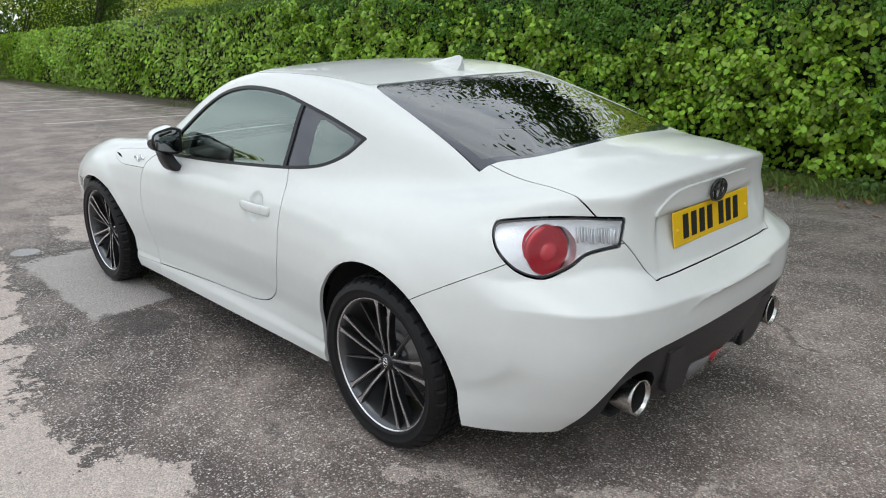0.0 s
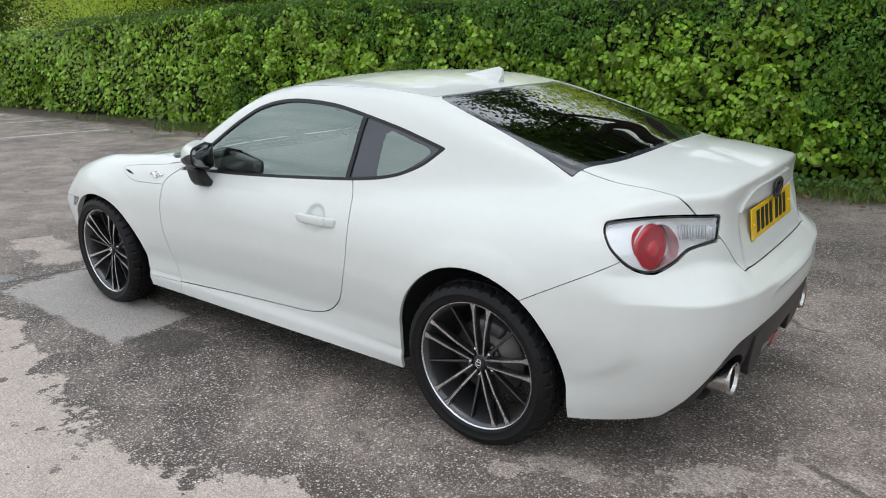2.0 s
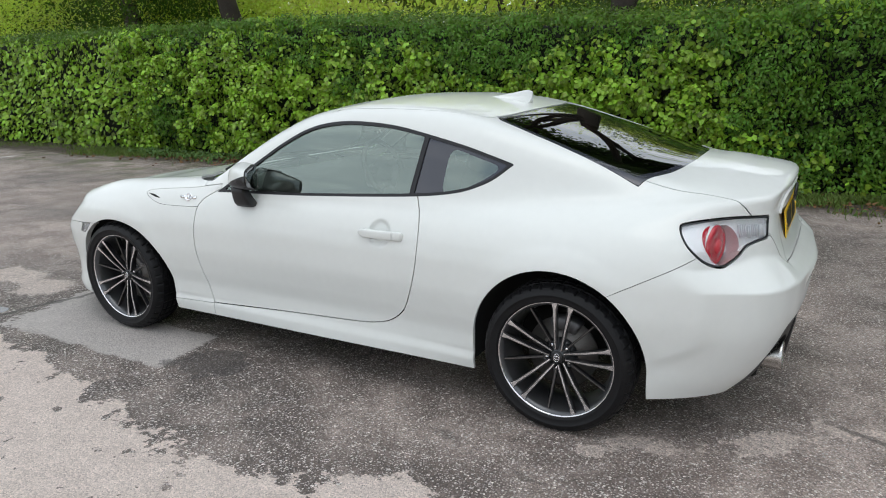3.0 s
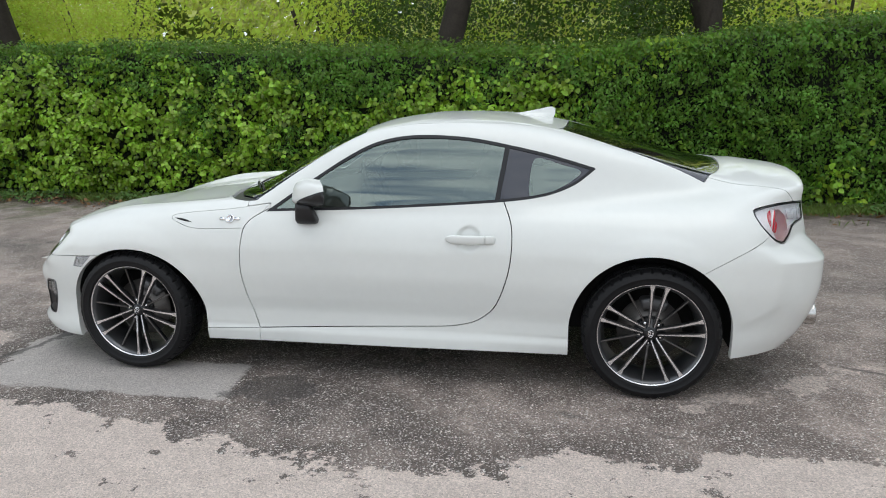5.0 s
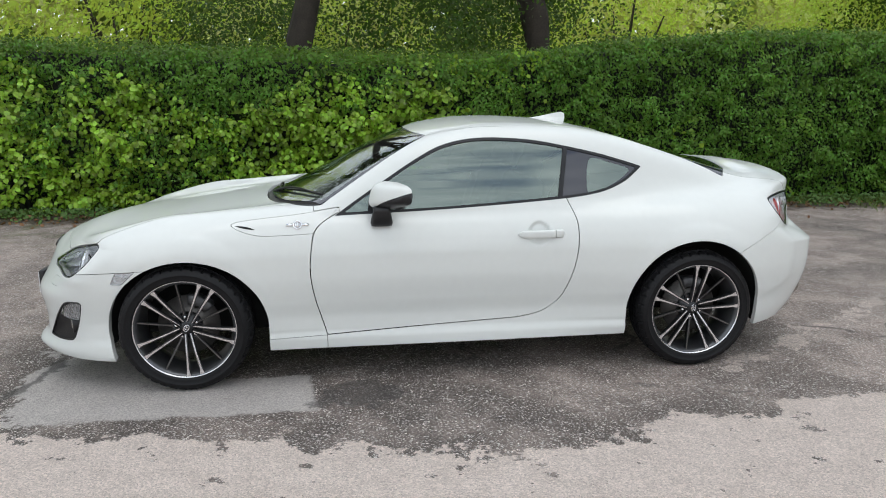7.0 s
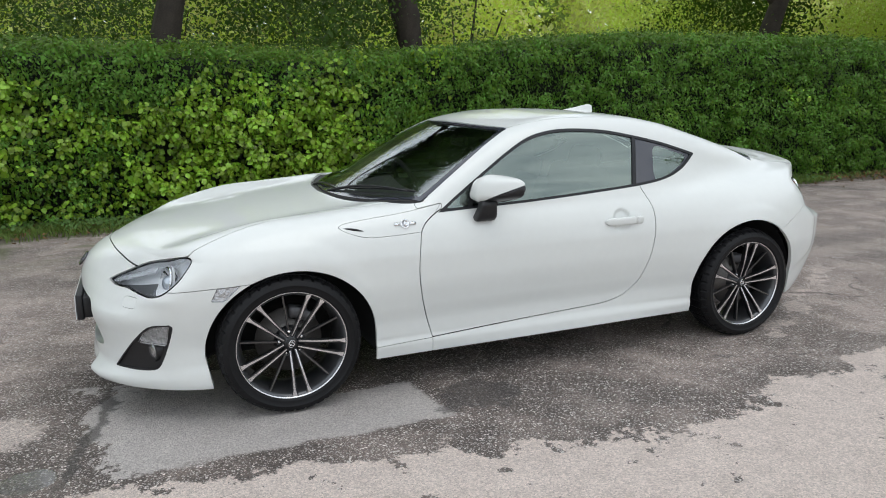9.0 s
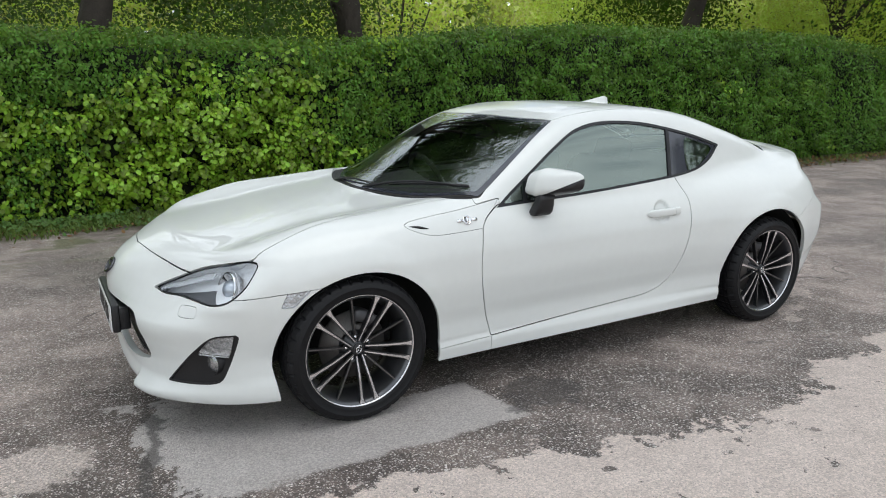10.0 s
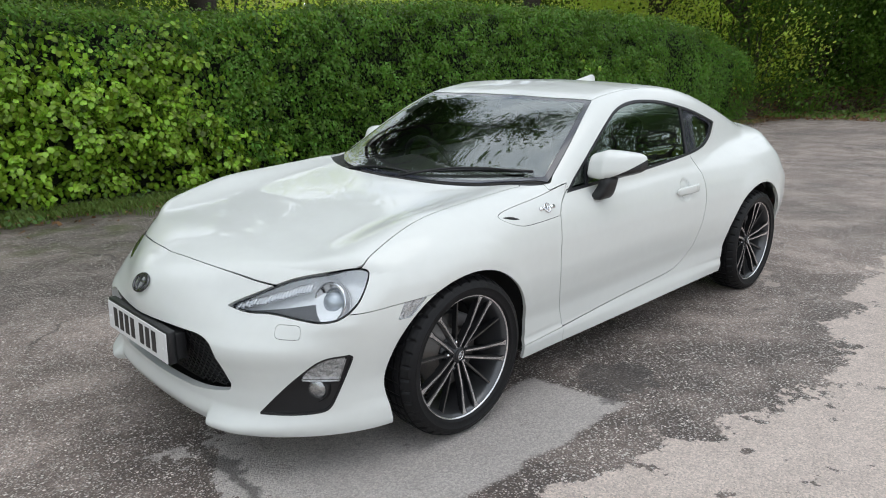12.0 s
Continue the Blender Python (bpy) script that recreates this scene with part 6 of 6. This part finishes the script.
# near-black sheet that paints in the shade inside the hedge
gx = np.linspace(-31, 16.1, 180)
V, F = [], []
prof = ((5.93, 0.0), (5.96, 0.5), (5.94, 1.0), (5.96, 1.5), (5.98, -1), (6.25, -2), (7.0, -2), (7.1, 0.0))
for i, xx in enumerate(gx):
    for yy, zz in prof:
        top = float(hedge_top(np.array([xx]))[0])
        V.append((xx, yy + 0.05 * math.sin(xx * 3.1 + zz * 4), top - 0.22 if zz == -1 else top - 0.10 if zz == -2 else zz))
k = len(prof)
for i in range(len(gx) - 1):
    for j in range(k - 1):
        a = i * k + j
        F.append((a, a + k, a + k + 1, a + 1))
arr_mesh("hedge_shade_sheet", V, F, mat("painted_hedge_shade", (0.008, 0.011, 0.005), 0.95, var=0.5, scale=6, bump=0.5, bump_scale=30), hedge)

# ---- verge: grass, weeds and fallen leaves under the hedge ----
M_GRASS = leaf_mat("grass_blade", (0.125, 0.190, 0.040), 0.45, 0.5, 0.3)
n = 36000
x = np.where(rng.uniform(0, 1, n) < 0.8, rng.uniform(-10, 9, n), rng.uniform(-30, 16, n))
y = 5.45 - np.abs(rng.normal(0, 0.42, n))
keep = wave(x * 1.1, y * 2.0, 51) + 0.9 * (y - 4.95) - 0.5 * np.clip((2.5 - x) / 2.5, 0, 1) > -0.45
x, y = x[keep], y[keep]
n = len(x)
h = rng.uniform(0.03, 0.10, n)
a = rng.uniform(0, 2 * math.pi, n)
bend = rng.uniform(0.2, 0.9, n) * h
wd = rng.uniform(0.003, 0.007, n)
z0 = np.zeros(n)
V = np.stack([np.stack([x + wd * np.cos(a), y + wd * np.sin(a), z0], 1), np.stack([x - wd * np.cos(a), y - wd * np.sin(a), z0], 1), np.stack([x + bend * 0.4 * np.sin(a) - wd * 0.7 * np.cos(a), y - bend * 0.4 * np.cos(a) - wd * 0.7 * np.sin(a), h * 0.65], 1), np.stack([x + bend * np.sin(a), y - bend * np.cos(a), h], 1)], 1).reshape(-1, 3)
grass = arr_mesh("grass", V, np.arange(n)[:, None] * 4 + [0, 1, 2, 3], M_GRASS, None, smooth=False)
tagged(grass, "short grass and weeds along the foot of the hedge", "grass", kind="stuff")
n = 5200
x, y = rng.uniform(-9, 9, n), 5.35 - np.abs(rng.normal(0, 0.30, n))
keep = wave(x * 1.4, y * 2.0, 52) > 0.0
P = np.stack([x, y, rng.uniform(0.03, 0.13, n)], 1)[keep]
weeds = leaves("weeds", P, np.tile([0.0, -0.4, 1.0], (len(P), 1)), 0.05, leaf_mat("weed_leaf", (0.07, 0.14, 0.03), 0.4, 0.5, 0.25), None, 0.8, 7)
tagged(weeds, "low green weeds at the edge of the asphalt", "weeds", kind="stuff")
n = 5200
x, y = rng.uniform(-10, 22, n), 5.5 - np.abs(rng.normal(0, 0.45, n))
litter = leaves("fallen_leaves", np.stack([x, y, rng.uniform(0.006, 0.04, n)], 1), np.tile([0.0, 0.0, 1.0], (n, 1)) + rng.normal(0, 0.2, (n, 3)), 0.055, leaf_mat("dead_leaf", (0.20, 0.11, 0.05), 0.5, 0.7, 0.1), None, 0.8, 8)
tagged(litter, "dry brown fallen leaves under the hedge", "leaf litter", kind="stuff")


# ---- trees ----
M_BARK = mat("grey_brown_bark", (0.045, 0.036, 0.027), 0.9, var=0.4, scale=5, bump=0.8, bump_scale=25)


def make_tree(height, spread, seed, leaf_size, leaf_count, material, label, bare=0.0):
    """Trunk, forking limbs and a loose crown; returns the thing, standing at the origin."""
    r = random.Random(seed)
    bm = bmesh.new()
    tips = []

    def grow(p, d, length, rad, level):
        pts, rr = [p.copy()], [rad]
        steps = 5 if level < 2 else 3
        for i in range(steps):
            d = (d + Vector((r.gauss(0, 0.13), r.gauss(0, 0.13), 0.05 if level else 0.0))).normalized()
            p = p + d * length / steps
            pts.append(p.copy())
            rr.append(rad * (1 - 0.45 * (i + 1) / steps))
        bm_tube(bm, pts, rr, 10 if level == 0 else 6 if level < 3 else 4, cap=level > 2)
        if level >= 2:
            tips.extend(pts[1:])
        if level < 4:
            for k in range(r.choice((3, 4)) if level else 6):
                a = r.uniform(0, 2 * math.pi)
                tilt = r.uniform(0.5, 1.0) if level else r.uniform(0.45, 1.05)
                side = Vector((math.cos(a), math.sin(a), 0))
                side = (side - d * side.dot(d)).normalized()
                nd = (d * math.cos(tilt) + side * math.sin(tilt) * spread).normalized()
                start = pts[-1] if level or k > 2 else pts[-1 - (k % 3)]
                grow(start.copy() if k % 2 else pts[-2].copy(), nd, length * r.uniform(0.58, 0.78), rr[-1] * r.uniform(0.6, 0.8), level + 1)
    tree = tagged(new("tree"), label, "tree")
    grow(Vector((0, 0, -0.1)), Vector((0, 0, 1)), height * 0.46, height * 0.034, 0)
    part("trunk", bm, M_BARK, tree)
    g = np.random.default_rng(seed)
    tp = np.array([tuple(p) for p in tips])
    c = tp[g.integers(0, len(tp), leaf_count)] + g.normal(0, 0.32, (leaf_count, 3)) * [1, 1, 0.8]
    c = c[c[:, 2] > height * 0.43]
    d = c - c.mean(0)
    d = d / (np.linalg.norm(d, axis=1, keepdims=True) + 1e-9) + [0, 0, 0.5]
    leaves("crown", c, d, leaf_size, material, tree, 0.75, seed)
    return tree


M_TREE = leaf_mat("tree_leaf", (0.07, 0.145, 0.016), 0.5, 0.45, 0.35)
# yellow-green leaf, brightened in its colour to look sunlit
M_TREE2 = leaf_mat("sun_painted_leaf", (0.60, 0.74, 0.12), 0.4, 0.5, 0.55)
oak = make_tree(9.5, 1.0, 4, 0.125, 42000, M_TREE, "broad leafy tree standing behind the hedge")
oak.matrix_basis = pose(-1.2, 8.8, 0, 0, 0, 20)
for x, y, turn, k in ((3.44, 10.05, 130, 1.2), (-11.0, 9.8, 250, 1.0), (13.0, 10.5, 300, 1.1), (18.0, 9.0, 60, 0.85), (-15.5, 11.0, 190, 1.05)):
    copy_thing(oak, pose(x, y, 0, 0, 0, turn) @ Matrix.Scale(k, 4))
ash = make_tree(8.0, 0.9, 9, 0.11, 9000, M_TREE, "slender leafy tree at the edge of the car park")
ash.matrix_basis = pose(19.7, 6.9, 0, 0, 0, 0)
for x, y, turn, k in ((24.0, 4.5, 80, 1.0), (21.0, -6.5, 30, 1.1), (24.0, -9.5, 110, 1.2), (20.0, -11.5, 260, 1.1), (23.0, -3.5, 200, 1.0), (26.0, 0.0, 170, 1.1), (27.0, -5.0, 300, 1.1), (-30.0, 9.0, 40, 1.0), (-33.0, 3.0, 140, 1.0), (-9.0, -26.0, 200, 0.5), (-2.0, -27.0, 20, 0.55), (6.0, -26.0, 100, 0.5), (14.0, -25.0, 230, 0.55), (-17.0, -25.0, 310, 0.55)):
    copy_thing(ash, pose(x, y, 0, 0, 0, turn) @ Matrix.Scale(k, 4))


# shrubs beyond the hedge; the bright ones carry sunlight in their leaf colour
def make_shrub(seed, material, label):
    g = np.random.default_rng(seed)
    th = tagged(new("shrub"), label, "shrub")
    bm = bmesh.new()
    for k in range(9):
        a = g.uniform(0, 2 * math.pi)
        e = Vector((math.cos(a) * g.uniform(0.4, 1.3), math.sin(a) * g.uniform(0.4, 1.0), g.uniform(1.4, 3.0)))
        bm_tube(bm, [Vector((0, 0, -0.1)), e * 0.5 + Vector((0, 0, 0.2)), e], [0.05, 0.035, 0.012], 5)
    part("stem", bm, M_BARK, th)
    n = 13000
    c = []
    for k in range(34):
        o = np.array([g.normal(0, 1.2), g.normal(0, 0.8), g.uniform(0.3, 4.2)])
        c.append(o + g.normal(0, 0.42, (n // 34, 3)))
    c = np.concatenate(c)
    c = c[c[:, 2] > 0.05]
    leaves("foliage", c, np.tile([0.0, -0.7, 0.8], (len(c), 1)), 0.075, material, th, 0.7, seed)
    return th


bush = make_shrub(3, M_TREE2, "yellow-green shrub beyond the hedge, sunlight painted into its leaves")
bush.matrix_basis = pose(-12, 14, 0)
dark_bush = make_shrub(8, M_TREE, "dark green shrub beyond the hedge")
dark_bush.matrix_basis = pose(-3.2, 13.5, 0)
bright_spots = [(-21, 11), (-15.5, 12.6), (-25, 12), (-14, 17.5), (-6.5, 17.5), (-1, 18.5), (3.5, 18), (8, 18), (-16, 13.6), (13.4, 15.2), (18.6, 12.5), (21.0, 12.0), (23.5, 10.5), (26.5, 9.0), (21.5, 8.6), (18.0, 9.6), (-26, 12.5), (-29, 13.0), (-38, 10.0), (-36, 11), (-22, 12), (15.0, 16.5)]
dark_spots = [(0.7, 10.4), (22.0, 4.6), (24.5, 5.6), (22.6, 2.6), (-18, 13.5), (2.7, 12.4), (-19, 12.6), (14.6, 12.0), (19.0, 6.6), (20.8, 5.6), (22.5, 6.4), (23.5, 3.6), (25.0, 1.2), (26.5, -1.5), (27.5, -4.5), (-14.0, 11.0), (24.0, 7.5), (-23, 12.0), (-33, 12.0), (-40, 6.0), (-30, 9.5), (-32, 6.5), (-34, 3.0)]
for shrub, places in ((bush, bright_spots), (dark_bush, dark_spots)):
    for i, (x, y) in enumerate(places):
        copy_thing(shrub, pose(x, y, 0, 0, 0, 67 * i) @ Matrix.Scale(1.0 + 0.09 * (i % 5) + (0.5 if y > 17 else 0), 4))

# woods far behind, sunlight and shade painted in by two leaf colours
n = 90000
x, y = rng.uniform(-65, 75, n), rng.uniform(24, 31, n)
high = 7.4 + 1.2 * wave(x * 0.30, x * 0, 61) + 0.25 * (y - 24)
z = high * rng.uniform(0, 1, n) ** 0.8
P = np.stack([x, y + 0.9 * wave(x * 0.6, z * 0.8, 62), z], 1)
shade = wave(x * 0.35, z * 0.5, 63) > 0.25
m = 46000
y2, d2 = rng.uniform(-30, 32, m), rng.uniform(0, 6, m)
z2 = (8.5 + 1.5 * wave(y2 * 0.3, y2 * 0, 64)) * rng.uniform(0, 1, m) ** 0.8
P = np.concatenate([P, np.stack([np.where(np.arange(m) % 2 == 0, 36 + d2, -46 - d2), y2, z2], 1)])
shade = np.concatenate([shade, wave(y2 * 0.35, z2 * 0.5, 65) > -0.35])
for pick, colour, label in ((~shade, (0.70, 0.74, 0.28), "bright trees far beyond the hedge, sunlight put into their colour"), (shade, (0.20, 0.29, 0.06), "darker green trees far beyond the hedge, shade put into their colour")):
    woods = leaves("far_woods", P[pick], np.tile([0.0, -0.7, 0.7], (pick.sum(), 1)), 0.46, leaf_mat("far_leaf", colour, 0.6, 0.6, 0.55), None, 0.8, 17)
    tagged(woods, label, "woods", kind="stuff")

# bank of soil and dead leaves where the hedge ends
bm = bmesh.new()
nx, ny = 40, 30
grid = [[bm.verts.new((16.0 + 14 * i / nx, -8 + 15.5 * j / ny, 0.0)) for j in range(ny + 1)] for i in range(nx + 1)]
for i in range(nx + 1):
    for j in range(ny + 1):
        v = grid[i][j]
        edge = 18.2 + 1.3 * math.sin(v.co.y * 0.5) - 2.4 * max(0, (v.co.y - 4.2) / 3.0)
        t = max(0.0, min(1.0, (v.co.x - edge) / 3.0))
        v.co.z = -0.03 + 0.75 * t * t * (3 - 2 * t) + 0.05 * t * math.sin(v.co.x * 5 + v.co.y * 3)
for i in range(nx):
    for j in range(ny):
        bm.faces.new((grid[i][j], grid[i + 1][j], grid[i + 1][j + 1], grid[i][j + 1]))
bank = part("bank", bm, mat("leafy_soil", (0.07, 0.045, 0.028), 0.95, var=0.5, scale=3, bump=0.6, bump_scale=20), None)
tagged(bank, "low bank of bare soil and dead leaves", "bank", kind="structure")
n = 9000
x, y = rng.uniform(17.0, 22.5, n), rng.uniform(-7, 7.3, n)
edge = 18.2 + 1.3 * np.sin(y * 0.5) - 2.4 * np.clip((y - 4.2) / 3.0, 0, None)
t = np.clip((x - edge) / 3.0, 0, 1)
P = np.stack([x, y, 0.02 + 0.75 * t * t * (3 - 2 * t) + rng.uniform(0, 0.03, n)], 1)
red = rng.uniform(0, 1, n) < 0.65
bl = leaves("bank_litter", P[red], np.tile([-0.3, 0.0, 1.0], (red.sum(), 1)), 0.09, bpy.data.materials["dead_leaf"], None, 0.8, 12)
tagged(bl, "brown dead leaves lying on the bank", "leaf litter", kind="stuff")
bg = leaves("bank_weeds", P[~red] + [0, 0, 0.08], np.tile([-0.5, 0.0, 1.0], ((~red).sum(), 1)), 0.13, M_GRASS, None, 0.5, 13)
tagged(bg, "green weeds growing on the bank", "weeds", kind="stuff")
